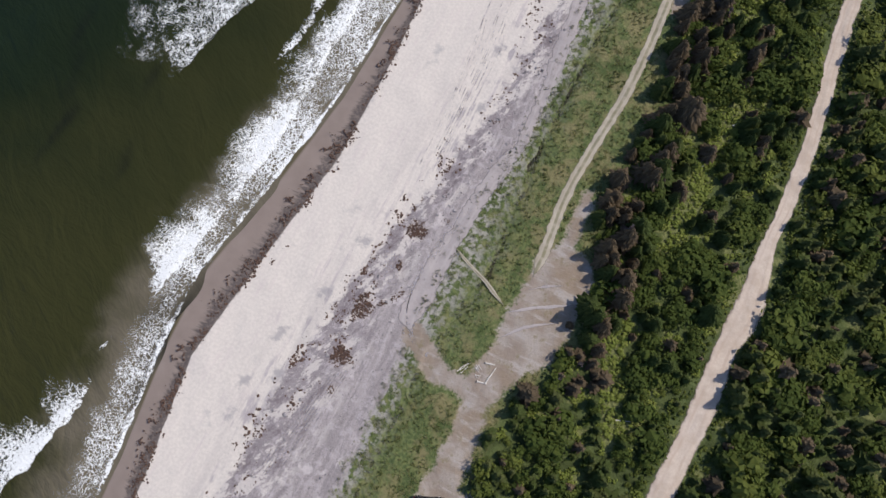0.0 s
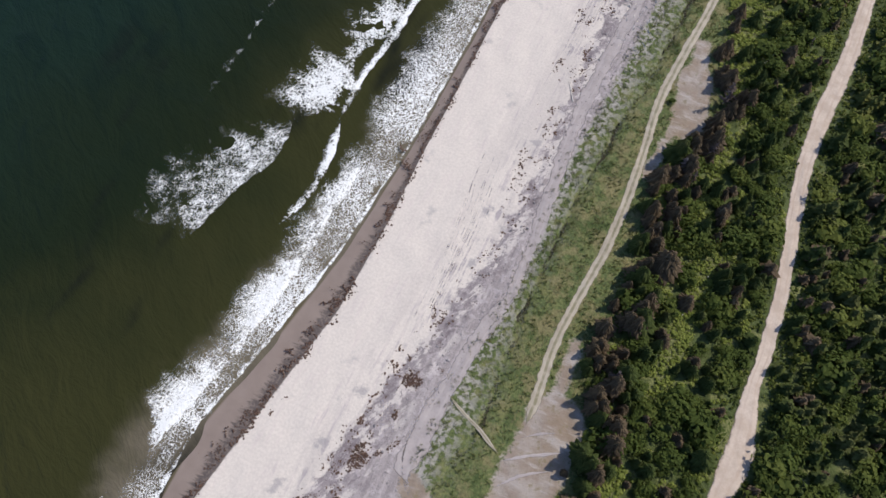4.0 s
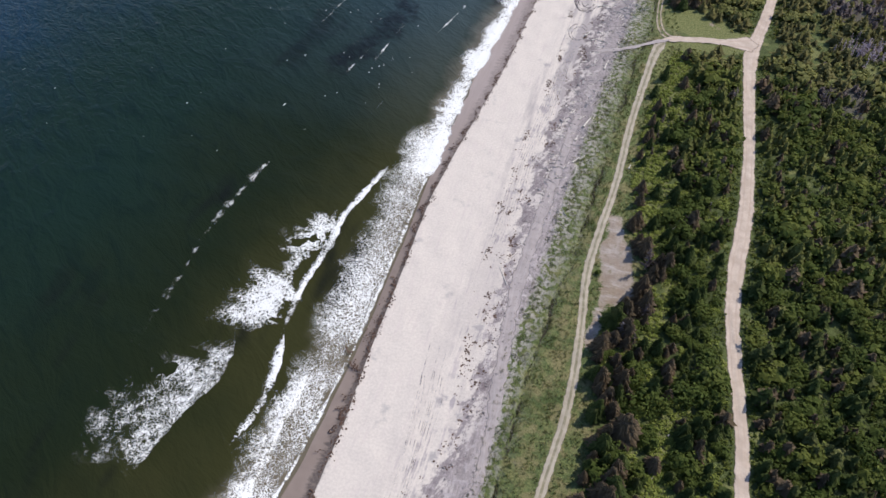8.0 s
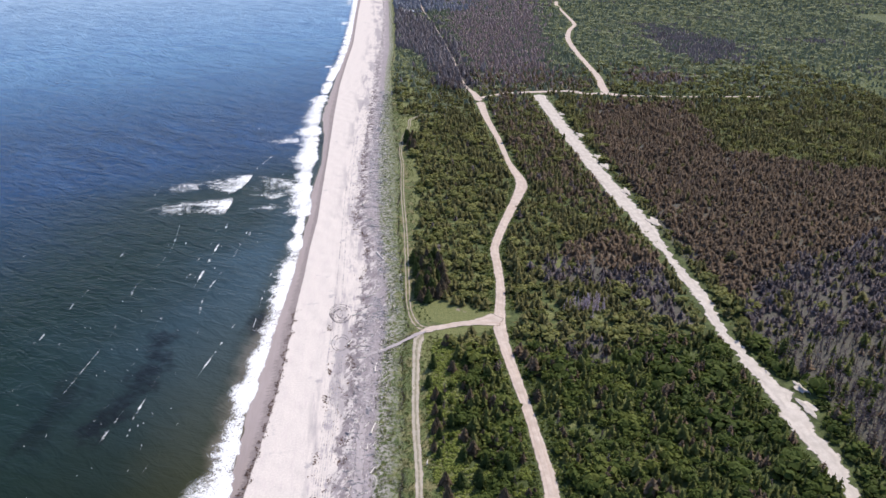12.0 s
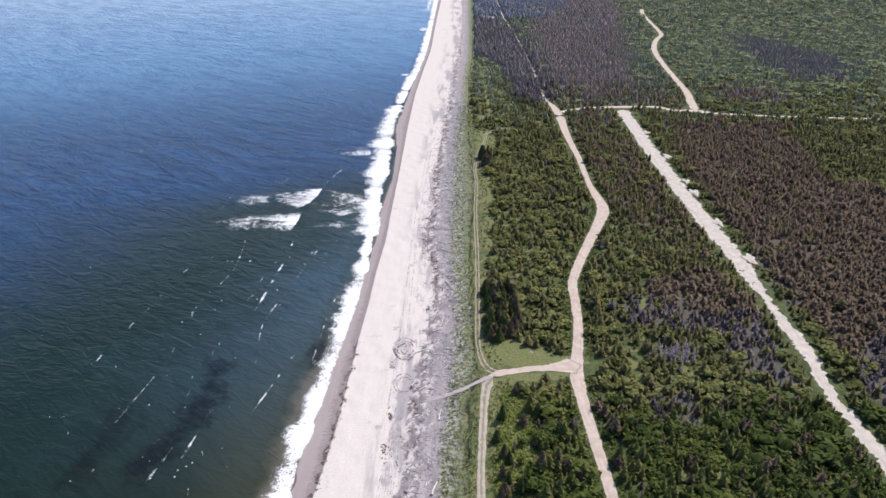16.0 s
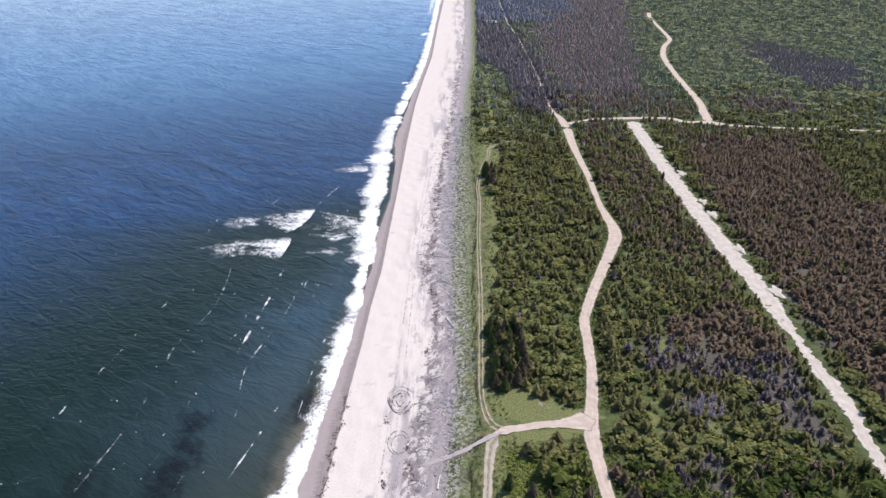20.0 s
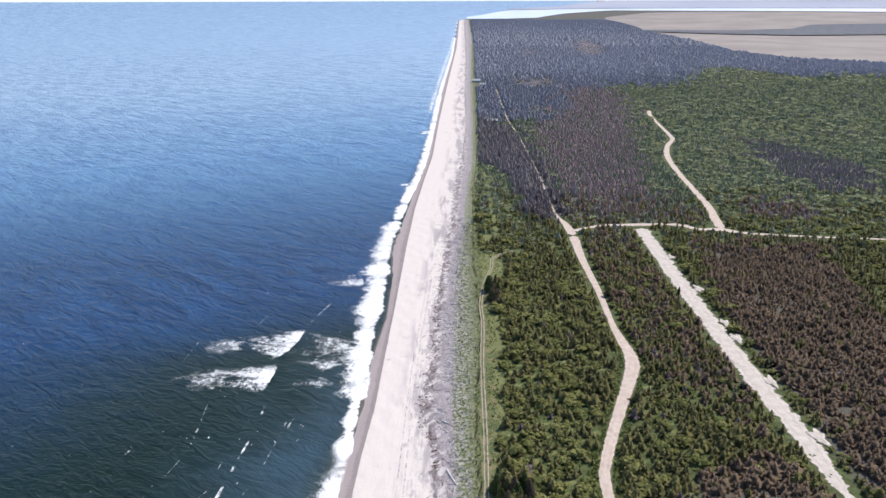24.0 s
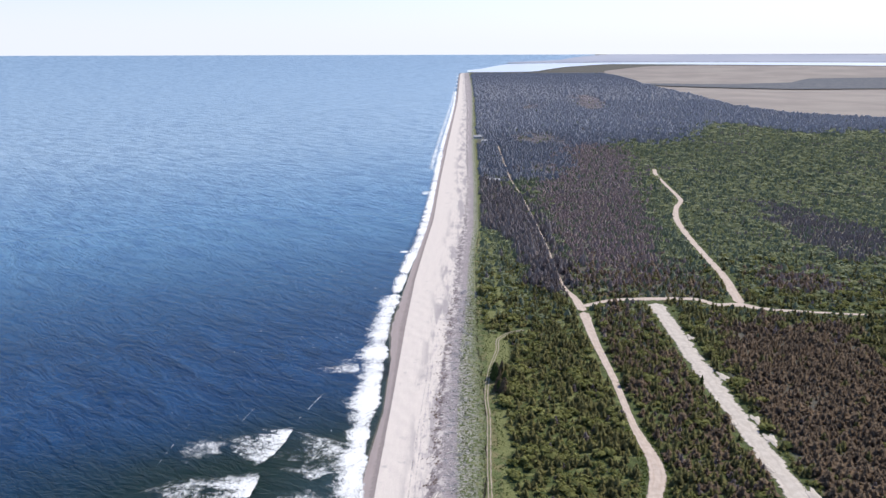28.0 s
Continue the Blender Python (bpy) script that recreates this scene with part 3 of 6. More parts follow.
ACCESS_LOW = [(-7, 170.2, 0.7), (-3, 171.4, 0.8), (1.5, 173.5, 0.8), (5.5, 176, 0.65), (8.6, 178.3, 0.7), (11.5, 180.4, 0.9), (15, 182.4, 1.0)]
TRACK = [(5, 22, 1.0), (4.9, 27, 0.95), (4.3, 37, 0.95), (5.1, 47, 0.95), (6.2, 58, 0.95), (6.1, 73, 0.9), (4.9, 90, 0.95), (5.3, 100, 0.95), (7.2, 120, 0.95), (8, 141, 1.0), (9.1, 156, 1.1), (10.4, 170, 1.2), (11.5, 177, 1.6), (13.5, 181, 1.9)]
TRACK_N = [(18, 182.6, 1.6), (13.6, 183.6, 1.6), (11.2, 187.5, 1.3), (10.1, 196, 1.0), (10.3, 205, 1.0), (12.4, 249, 1.0), (13.9, 296, 1.0), (16, 333, 1.0), (16.2, 352, 1.0), (19, 375, 1.0), (23.7, 396, 1.0), (25, 408, 1.1), (31, 416, 1.2), (40, 421, 1.0)]
BEACH_LANE = [(-8.0, 5.6, 1.2), (-9.8, 8.0, 1.8), (-9.4, 12.3, 2.0), (-9.1, 19.9, 1.7), (-8.3, 27.3, 1.5), (-7.1, 35.2, 1.5), (-5.2, 42.2, 1.4), (-8.2, 78, 1.4), (-8, 96, 1.4), (-6.6, 120, 1.3), (-5.0, 145, 1.1)]
ROADS = [MAIN, MAIN_FAR, PALE_ROAD, CROSS, EAST, ACCESS, ACCESS_LOW, TRACK, TRACK_N]
ROAD_SEGS = [(a[0], a[1], b[0], b[1], (a[2] + b[2]) / 2) for r in ROADS for a, b in zip(r, r[1:])]
# grassy openings without trees: segments with a radius
OPEN = [(17.5, 179, 16.5, 150, 4.6), (20, 196, 26, 191, 4.2), (16, 192, 30, 188, 4.5), (24, 386, 24, 410, 5.5), (20, 310, 21, 340, 2.2), (14, 118, 17, 104, 2.4), (21, 122, 18, 112, 1.6), (24, 193, 32, 187.5, 2.4), (14.5, 120, 16, 176, 3.6), (22, 180.5, 32, 181.5, 2.0), (18, 172, 18, 177, 4.0), (20, 118, 21.5, 109, 1.3), (24, 64, 22, 34, 1.6),
        (20, 20, 26, 4, 1.5), (18.6, 101.1, 21.8, 91.1, 0.9), (21.8, 91.1, 19.1, 80.1, 0.9), (19.1, 80.1, 18.3, 65.9, 0.9), (18.3, 65.9, 18.5, 52.4, 0.9), (50, 822, 58, 824, 5), (52, 1140, 56, 1200, 7), (30, 440, 32, 600, 1.2), (24, 436, 24, 444, 3), (18, 255, 19, 300, 1.2)]
BANKS = [(112.2, 252, 3.2), (112.0, 285, 2.8), (113.2, 318, 3.0), (113.8, 332, 2.4), (115.2, 368, 2.8), (104.4, 300, 2.0), (104.6, 330, 1.9), (105.4, 372, 2.2), (108.2, 135, 2.6), (110.6, 143, 2.0), (115.6, 410, 2.4)]
OPEN += [(cx, cy - r, cx, cy + r, r) for cx, cy, r in BANKS]
# woods that have turned brown, and bare grey ones
RUST_EAST = [(134, 430), (199, 424), (186, 372), (176, 330), (230, 300), (270, 275), (200, 226), (146, 211), (116, 189), (113, 238), (114, 272), (115, 340)]
BROWN_FIELD = [(110, 862), (88, 800), (84, 640), (82, 510), (91, 486), (128, 486), (142, 545), (162, 664), (205, 854), (242, 1073), (208, 1136), (158, 1075), (142, 913)]
RUST_MID = [(72, 234), (91, 244), (101, 228), (101, 212), (84, 211), (65, 215)]
RUST_NORTH = [(185, 512), (212, 517), (240, 497), (216, 475), (187, 473)]
GREY_EAST = [(117, 189), (146, 211), (200, 234), (300, 290), (300, 200), (140, 60), (112, 100), (113, 129), (113, 152), (108, 164)]
GREY_MID = [(58, 221), (69, 222), (84, 212), (100, 213), (97, 196), (94, 176), (87, 178), (81, 189), (81, 202), (64, 203), (57, 209)]
GREY_BELT = [(40, 839), (66, 800), (76, 640), (74, 488), (62, 466), (52, 473), (49, 592), (32, 626)]
SLATE_PATCH = [(282, 717), (305, 690), (330, 600), (300, 539), (256, 540), (250, 606)]
GREY_SMALL = [(55, 174), (67, 173), (64, 160), (53, 161)]
GREY_CORNER = [(80, 456), (105, 452), (102, 440), (84, 442)]
OLIVE_STRIP = [(70, 440), (104, 450), (107, 270), (98, 248), (84, 262), (75, 292), (71, 347)]
# kind of tree, its share, outline
STANDS = [(1, 0.93, RUST_EAST), (1, 0.30, [(78, 470), (78, 530), (128, 545), (150, 545), (156, 466)]), (1, 0.80, BROWN_FIELD), (1, 0.85, RUST_MID), (1, 0.85, RUST_NORTH), (2, 0.80, GREY_EAST), (2, 0.82, GREY_MID), (2, 0.9, GREY_BELT), (2, 0.8, SLATE_PATCH), (2, 0.6, GREY_SMALL), (2, 0.8, GREY_CORNER)]
# north of this line the woods are slate grey, a tone paled for haze
SLATE_EDGE = curve(-100, 835, 36, 835, 95, 842, 121, 850, 142, 915, 158, 1075, 208, 1136, 242, 1090, 252, 1183, 301, 1147, 353, 1181, 498, 1443, 561, 1369, 580, 1252, 680, 1310, 850, 1250, 3000, 1300)
HEATHS = [[(106, 1223), (145, 1290), (181, 1221), (176, 1136), (140, 1111), (96, 1151)], [(104, 1005), (123, 934), (139, 913), (116, 863), (98, 893)],
          [(352, 2211), (438, 2318), (431, 2016), (380, 1753), (316, 1692), (311, 1878)], [(181, 1883), (241, 1919), (222, 1726), (170, 1712)]]
PALE_SEGS = [(a[0], a[1], b[0], b[1], (a[2] + b[2]) / 2) for a, b in zip(PALE_ROAD, PALE_ROAD[1:])]


def within(x, y, poly):
    """Whether points lie inside an outline."""
    hit = np.zeros(np.shape(x), bool)
    for (x0, y0), (x1, y1) in zip(poly, poly[1:] + poly[:1]):
        if y0 != y1:
            hit ^= ((y0 > y) != (y1 > y)) & (x < (x1 - x0) * (y - y0) / (y1 - y0) + x0)
    return hit


# grey damp smudges on the white sand: x, y, size
STAINS = [(-23.7, 5.3, 2.0), (-26.9, -3.6, 2.2), (-28.3, -12, 1.8), (-27.7, -17.4, 1.6), (-16.1, 13.9, 2.4), (-21.8, 15.2, 1.6), (-16.4, 54.5, 1.5), (-19, 9.5, 1.8), (-24, -9, 1.5), (-15.5, 27, 1.7), (-14, 35, 1.4),
          (-12, 52, 1.6), (-14.5, 44, 1.2), (-13.5, 72, 1.5), (-15, 110, 2.2), (-18, 128, 1.8), (-14, 146, 2.4), (-17, 160, 2.0), (-12.5, 172, 2.2), (-15, 206, 2.6), (-9, 226, 2.4), (-12, 248, 2.8), (-10, 283, 3.0), (-8, 320, 3.0)]


# ---- ground and sea ----
def rows_of(lo):
    near = np.concatenate([np.arange(-32, 132, 0.8), np.arange(132, 470, 1.5)])
    up = 470 + np.cumsum(1.5 * 1.07 ** np.arange(1, 101))
    down = -32 - np.cumsum(1.5 * 1.16 ** np.arange(1, 38))
    return np.concatenate([down[::-1][(down[::-1] > lo)], near, up[up < 18000], [20000]])


def build_ground():
    y = rows_of(-2500)
    lines = [shore_w(y) - 30, shore_w(y), shore_d(y), shore_g(y), shore_v(y), shore_s(y), wood_f(y)]
    counts, cols, zones = [8, 10, 26, 16, 16, 26], [], []
    for k, n in enumerate(counts):
        for i in range(n):
            u = i / n
            cols.append(lines[k] * (1 - u) + lines[k + 1] * u)
            zones.append(k + u + (0 if k else 0))
    step = np.cumsum(1.0 * 1.055 ** np.arange(0, 150))
    step = step[step < 24000]
    cols.append(lines[-1]), zones.append(6.0)
    for s in step:
        cols.append(lines[-1] + s), zones.append(6.0 + min(s, 60) / 6)
    x = np.stack(cols, 1)
    yy = np.repeat(y[:, None], x.shape[1], 1)
    zone = np.repeat(np.array(zones)[None], len(y), 0)
    z = np.interp(zone, [0, 1, 1.5, 2, 3, 3.6, 4, 4.8, 5, 5.2, 6, 8], [-3.2, -0.58, -0.30, 0, 0.05, 0.12, 0.1, 0.25, 0.0, 0.1, 0.05, 0])
    near = np.clip(1 - (yy - 500) / 400, 0, 1)
    z += near * np.where(zone > 1.6, 0.07 * wave2(x, yy, 3, 9) + 0.05 * wave2(x, yy, 4, 2.7), 0.05 * wave2(x, yy, 5, 14))
    ditch = np.exp(-((x - shore_s(yy) - 0.45 * wave2(0 * x, yy, 8, 9) - 0.2 * wave2(0 * x, yy, 9, 2.5)) / 0.30) ** 2) * near * np.clip(0.5 + 0.8 * wave2(0 * x, yy, 10, 12), 0, 1) * np.clip((yy - 5) / 8, 0, 1)
    # the washed-out hole where the ditch meets the lane
    ditch = np.maximum(ditch, np.exp(-((x - 9.2) / 1.2) ** 2 - ((yy - 180.0) / 0.7) ** 2))
    z -= 0.6 * ditch
    cut = [(a[0], a[1], b[0], b[1], 0.8) for a, b in zip(ACCESS_LOW, ACCESS_LOW[1:])]
    z = np.where((zone > 3.9) & (zone < 6), z - 0.2 * np.clip(1.2 - to_segments(x, yy, cut) / 1.5, 0, 1), z)
    bare = np.clip(0.5 - to_segments(x, yy, BARE) / 3.2, 0, 1)
    brown = np.zeros_like(x)
    for k, share, poly in STANDS:
        brown[within(x, yy, poly)] = 1.0
    brown[yy > SLATE_EDGE(x)] = 1.0
    zone = np.where((yy > 4500) & (zone > 1.2), 14.0, zone)
    v = far(np.stack([x.ravel(), yy.ravel(), z.ravel()], 1))
    ob = mesh("ground", v, grid_faces(*x.shape), M_GROUND, {"zone": zone.ravel(), "bare": bare.ravel(), "brown": brown.ravel(), "meadow": np.maximum(np.clip(0.5 - to_segments(x, yy, OPEN[:18] + OPEN[20:23]) / 2.5, 0, 1), np.clip((-0.6 - wave2(x, yy, 63, 5) - 0.6 * wave2(x, yy, 64, 11)) / 0.3, 0, 1) * (x > wood_f(yy) + 1) * (x < 72) * (yy < 470)).ravel(), "ditch": ditch.ravel(), "stain": np.clip(0.9 - (to_segments(x, yy, [(a, b, a + 0.3 * c, b + 0.5 * c, 0) for a, b, c in STAINS]) / 2.4), 0, 1).ravel(), "drained": np.clip((yy - 95) / 50, 0, 1).ravel()}, True)
    return tagged(ob, "pale sand beach, grey gravel, rough grass and forest floor", "ground", kind="structure")


SEA = -0.55
WEEDBED = [(-64, 189, -63, 172, 1.0), (-63, 172, -67, 158, 1.5), (-67, 158, -72, 146, 1.0)]


def build_sea():
    y = np.append(rows_of(-2500)[:-1:2], 20000)
    step = np.concatenate([[-2.5, 0], np.cumsum(1.2 * 1.05 ** np.arange(0, 145))]) 
    x = shore_w(y)[:, None] - step[None, :]
    yy = np.repeat(y[:, None], x.shape[1], 1)
    off = np.repeat(step[None], len(y), 0)
    fade = np.clip(1 - np.hypot(x, yy - 100) / 420, 0, 1) * np.clip(off / 20, 0, 1)
    z = SEA + fade * (0.16 * wave2(x, yy, 11, 17) + 0.08 * wave2(x, yy, 12, 6))
    v = far(np.stack([x.ravel(), yy.ravel(), z.ravel()], 1))
    # off also grows with y, bringing the haze-paled blue close to shore.
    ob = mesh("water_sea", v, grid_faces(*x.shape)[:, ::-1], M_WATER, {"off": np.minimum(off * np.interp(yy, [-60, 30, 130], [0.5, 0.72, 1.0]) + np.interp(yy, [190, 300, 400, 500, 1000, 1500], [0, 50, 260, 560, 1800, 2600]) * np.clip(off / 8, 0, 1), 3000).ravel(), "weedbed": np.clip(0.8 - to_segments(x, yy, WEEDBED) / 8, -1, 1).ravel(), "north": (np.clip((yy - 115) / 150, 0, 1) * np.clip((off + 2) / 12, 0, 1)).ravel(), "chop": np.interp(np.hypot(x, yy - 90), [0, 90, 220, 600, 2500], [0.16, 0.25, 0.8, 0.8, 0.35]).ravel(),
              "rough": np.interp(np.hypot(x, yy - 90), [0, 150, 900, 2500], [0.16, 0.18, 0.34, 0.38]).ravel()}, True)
    return tagged(ob, "green-brown shallows deepening to dark blue sea", "sea", kind="structure")


def polar_sheet(name, label, category, material, az, inner, outer, z):
    """A flat sheet between two distances over a fan of bearings, in degrees to the right of +y."""
    a = np.linspace(az[0], az[-1], 90)
    di, do = np.interp(a, az, inner), np.interp(a, az, outer)
    u = np.linspace(0, 1, 24)
    d = di[:, None] * (1 - u) + do[:, None] * u
    x, yy = EYE[0] + d * np.sin(np.radians(a))[:, None], EYE[1] + d * np.cos(np.radians(a))[:, None]
    v = far(np.stack([x.ravel(), yy.ravel(), np.full(x.size, z)], 1))
    ob = mesh(name, v, grid_faces(*x.shape), material, None, True)
    return tagged(ob, label, category, kind="structure")


build_ground()
build_sea()
MARSH_EDGE = ((12.3, 15.3, 17.0, 19.3, 21.7, 25.5, 31.6, 46), (4200, 2900, 2550, 2170, 1870, 1690, 1640, 1600))
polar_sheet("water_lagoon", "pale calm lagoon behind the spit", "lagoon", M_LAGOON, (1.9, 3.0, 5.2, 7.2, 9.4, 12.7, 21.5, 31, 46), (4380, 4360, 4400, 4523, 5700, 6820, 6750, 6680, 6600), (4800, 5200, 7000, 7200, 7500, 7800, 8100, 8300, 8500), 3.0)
polar_sheet("marsh", "tan open marsh beyond the woods", "marsh", M_MARSH, MARSH_EDGE[0], MARSH_EDGE[1], (4700, 6000, 6300, 6500, 6500, 6500, 6500, 6500), 1.0)
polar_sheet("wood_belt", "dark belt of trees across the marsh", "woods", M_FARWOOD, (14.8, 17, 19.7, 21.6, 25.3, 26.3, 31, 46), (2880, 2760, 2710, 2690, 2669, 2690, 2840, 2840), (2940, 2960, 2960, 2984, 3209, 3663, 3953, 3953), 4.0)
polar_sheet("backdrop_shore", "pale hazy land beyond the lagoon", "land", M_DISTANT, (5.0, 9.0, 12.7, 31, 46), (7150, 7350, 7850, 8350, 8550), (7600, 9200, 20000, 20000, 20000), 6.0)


# ---- roads ----
def smooth_line(pts, spacing):
    """A rounded, evenly stepped line through points of any number of columns."""
    p = np.array(pts, float)
    ext = np.vstack([2 * p[0] - p[1], p, 2 * p[-1] - p[-2]])
    out = []
    for i in range(1, len(ext) - 2):
        n = max(2, int(np.hypot(*(ext[i + 1] - ext[i])[:2]) / spacing))
        u = (np.arange(n) / n)[:, None]
        a, b, c, d = ext[i - 1], ext[i], ext[i + 1], ext[i + 2]
        m0, m1 = (c - a) / 2, (d - b) / 2
        m0, m1 = m0 * min(1, np.hypot(*(c - b)[:2]) / max(np.hypot(*m0[:2]), 1e-6)), m1 * min(1, np.hypot(*(c - b)[:2]) / max(np.hypot(*m1[:2]), 1e-6))
        out.append((2 * u ** 3 - 3 * u ** 2 + 1) * b + (u ** 3 - 2 * u ** 2 + u) * m0 + (3 * u ** 2 - 2 * u ** 3) * c + (u ** 3 - u ** 2) * m1)
    return np.vstack(out + [p[-1:]])


def sideways(line):
    d = np.gradient(line[:, :2], axis=0)
    d /= np.maximum(np.hypot(d[:, 0], d[:, 1]), 1e-6)[:, None]
    return np.stack([d[:, 1], -d[:, 0]], 1)


def road(name, pts, material, label, lift, rag=0.3, spacing=0.7):
    line = smooth_line(pts, spacing)
    n, side = len(line), sideways(line)
    u = np.linspace(-1, 1, 13)
    half = np.stack([line[:, 2] + rag * (0.6 * wave2(line[:, 0] * 1 + s, line[:, 1], 20 + s, 9) + 0.5 * wave2(line[:, 0], line[:, 1], 30 + s, 2.2)) for s in (0, 1)], 1)
    w = np.where(u[None] < 0, half[:, :1], half[:, 1:]) * u[None]
    x, y = line[:, :1] + side[:, :1] * w, line[:, 1:2] + side[:, 1:] * w
    z = land_z(x, y) + lift + 0.04 * (1 - np.abs(u[None]) ** 4) - 0.03 * np.exp(-((np.abs(u[None]) - 0.42) / 0.13) ** 2)
    run = np.arange(n) * spacing
    fade = np.repeat(np.clip(np.minimum(run, run[-1] - run)[:, None] / 3.0, 0, 1), len(u), 1)
    ob = mesh(name, np.stack([x.ravel(), y.ravel(), z.ravel()], 1), grid_faces(n, len(u))[:, ::-1], material, {"across": np.repeat(u[None], n, 0).ravel(), "fade": fade.ravel()}, True)
    return tagged(ob, label, "road", kind="structure")


road("road_main", MAIN, M_ROAD, "pinkish packed dirt road through low woods", 0.05, 0.2)
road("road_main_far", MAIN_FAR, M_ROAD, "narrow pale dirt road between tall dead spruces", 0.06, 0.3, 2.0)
road("road_pale", PALE_ROAD, M_SAND, "broad ragged road of white sand", 0.05, 1.25)
road("road_cross", CROSS, M_ROAD, "dirt road crossing behind the woods", 0.08, 0.4, 1.5)
road("road_east", EAST, M_ROAD, "winding dirt road among green woods", 0.07, 0.4, 2.0)
road("road_access", ACCESS, M_ROAD, "worn gravel lane down to the beach", 0.09)
road("road_access_low", ACCESS_LOW, M_PACKED, "packed gravel lane fading onto the beach", 0.10)
road("beach_lane", BEACH_LANE, M_PACKED, "packed mauve gravel lane along the grass edge", 0.06, 0.5, 0.6)
road("footpath", [(-8.6, 21.3, 0.3), (-5, 19.6, 0.3), (-1.3, 18.1, 0.35), (0.8, 17.0, 0.4), (3.2, 15.8, 0.55)], M_TRACK, "narrow trodden path through rough grass", 0.2, 0.1, 0.35)
road("track_south", TRACK, M_TRACK, "two-rut vehicle track in grass", 0.05, 0.18, 0.5)
road("track_north", TRACK_N, M_RUTS, "two-rut vehicle track beside the woods", 0.06, 0.18, 0.7)

# pale arcs worn by turning cars
for pts in (
    [(3.3, 15.0, 0.28), (7.8, 18.1, 0.28), (12.6, 20.8, 0.28)],
    [(5.2, 19.9, 0.28), (7.7, 21.8, 0.28), (10.4, 23.1, 0.28)],
    [(4.1, 11.0, 0.28), (7.4, 14.5, 0.28), (11.6, 17.3, 0.28)],
):
    road("tyre_arc", pts, M_PACKED, "pale tyre arc worn into the sandy lot", 0.09, 0.1, 0.4)

# the white sand thrown out beside the pale road
for cx, cy, r in BANKS:
    a = np.linspace(0, 2 * np.pi, 22, endpoint=False)
    rr = r * (1 + 0.25 * np.sin(3 * a + cx) + 0.2 * np.sin(5 * a + cy))
    ring = np.stack([cx + rr * np.cos(a) * 0.8, cy + rr * np.sin(a) * 1.6, np.full(22, 0.12)], 1)
    top = np.stack([cx + 0.5 * rr * np.cos(a) * 0.8, cy + 0.5 * rr * np.sin(a) * 1.6, np.full(22, 0.42) + 0.1 * np.sin(4 * a)], 1)
    v = np.vstack([ring, top, [[cx, cy, 0.5]]])
    i = np.arange(22)
    j = (i + 1) % 22
    f = np.vstack([np.stack([i, j, j + 22], 1), np.stack([i, j + 22, i + 22], 1), np.stack([i + 22, j + 22, np.full(22, 44)], 1)])
    tagged(mesh("sand_bank", v, f, M_SAND, {"across": np.concatenate([np.full(22, 1.15), np.full(22, 0.55), [0.2]]), "fade": np.ones(45)}, True), "low bank of bare white sand by the road", "sand", "sand banks", "structure")


# ---- surf ----
def foam(name, pts, sea_side, land_side, dens, label, crest=0.0, rag=0.5, sharp=2.0, spacing=0.7):
    """A strip of foam along a line that runs away from the first camera: sea_side and land_side are its widths at either hand, dens its thickness on the line."""
    line = smooth_line([(*p, 0) if len(p) == 2 else p for p in pts], spacing)
    n, side = len(line), sideways(line)
    u = np.linspace(-1, 1, 19)
    t = np.linspace(0, 1, n)
    run = t * np.sum(np.hypot(*np.diff(line[:, :2], axis=0).T))
    end = np.clip(np.minimum(run, run[-1] - run) / 4.0, 0.12, 1)[:, None]
    material = M_LACE if sharp > 2.5 or name == "foam_line" else M_FOAM
    material = M_NET if name == "foam_swash" else material
    r1, r2 = wave2(line[:, 0], line[:, 1], 51, 11)[:, None], wave2(line[:, 0], line[:, 1], 52, 4)[:, None]
    r3 = wave2(line[:, 0], line[:, 1], 53, 23)[:, None]
    if name == "foam_shore_break":
        r1, r2 = 0.5 * wave2(line[:, 0], line[:, 1], 56, 70)[:, None] + 0.35 * wave2(line[:, 0], line[:, 1], 57, 31)[:, None] + 0.2 * r1 * (spacing < 2), 0.4 * r3 + 0.4 * r2 * (spacing < 2)
    wl, wr = sea_side * np.clip(1 + rag * (r1 + 0.6 * r2), 0.2, 3) * end, land_side * np.clip(1 + rag * (r2 + 0.6 * r1) * 0.6, 0.3, 2) * end
    w = np.where(u[None] < 0, wl, wr) * u[None]
    x, y = line[:, :1] + side[:, :1] * w, line[:, 1:2] + side[:, 1:] * w
    d = dens * np.where(u[None] < 0, 1 - np.abs(u[None]) ** (sharp - 0.8), 1 - np.abs(u[None]) ** (sharp * 3)) * (0.85 + 0.25 * r3) * (0.35 + 0.65 * end)
    if name == "foam_line":
        d *= np.clip(0.6 + 0.6 * wave2(line[:, 0], line[:, 1], 55, 15)[:, None] + 0.6 * wave2(line[:, 0], line[:, 1], 58, 3.5)[:, None], 0, 1.5)
    z = SEA + 0.13 + 0.03 * wave2(x, y, 54, 3) + 0.35 * crest * np.exp(-(w / 0.9) ** 2) * end
    v = far(np.stack([x.ravel(), y.ravel(), z.ravel()], 1))
    ob = mesh(name, v, grid_faces(n, len(u))[:, ::-1], material, {"dens": d.ravel()}, True)
    ob.visible_shadow = False
    return tagged(ob, label, "foam", "surf", "structure")


def along(line, lo, hi, shift, n=26):
    ys = np.linspace(lo, hi, n)
    return [(float(line(q)) + shift, float(q)) for q in ys]


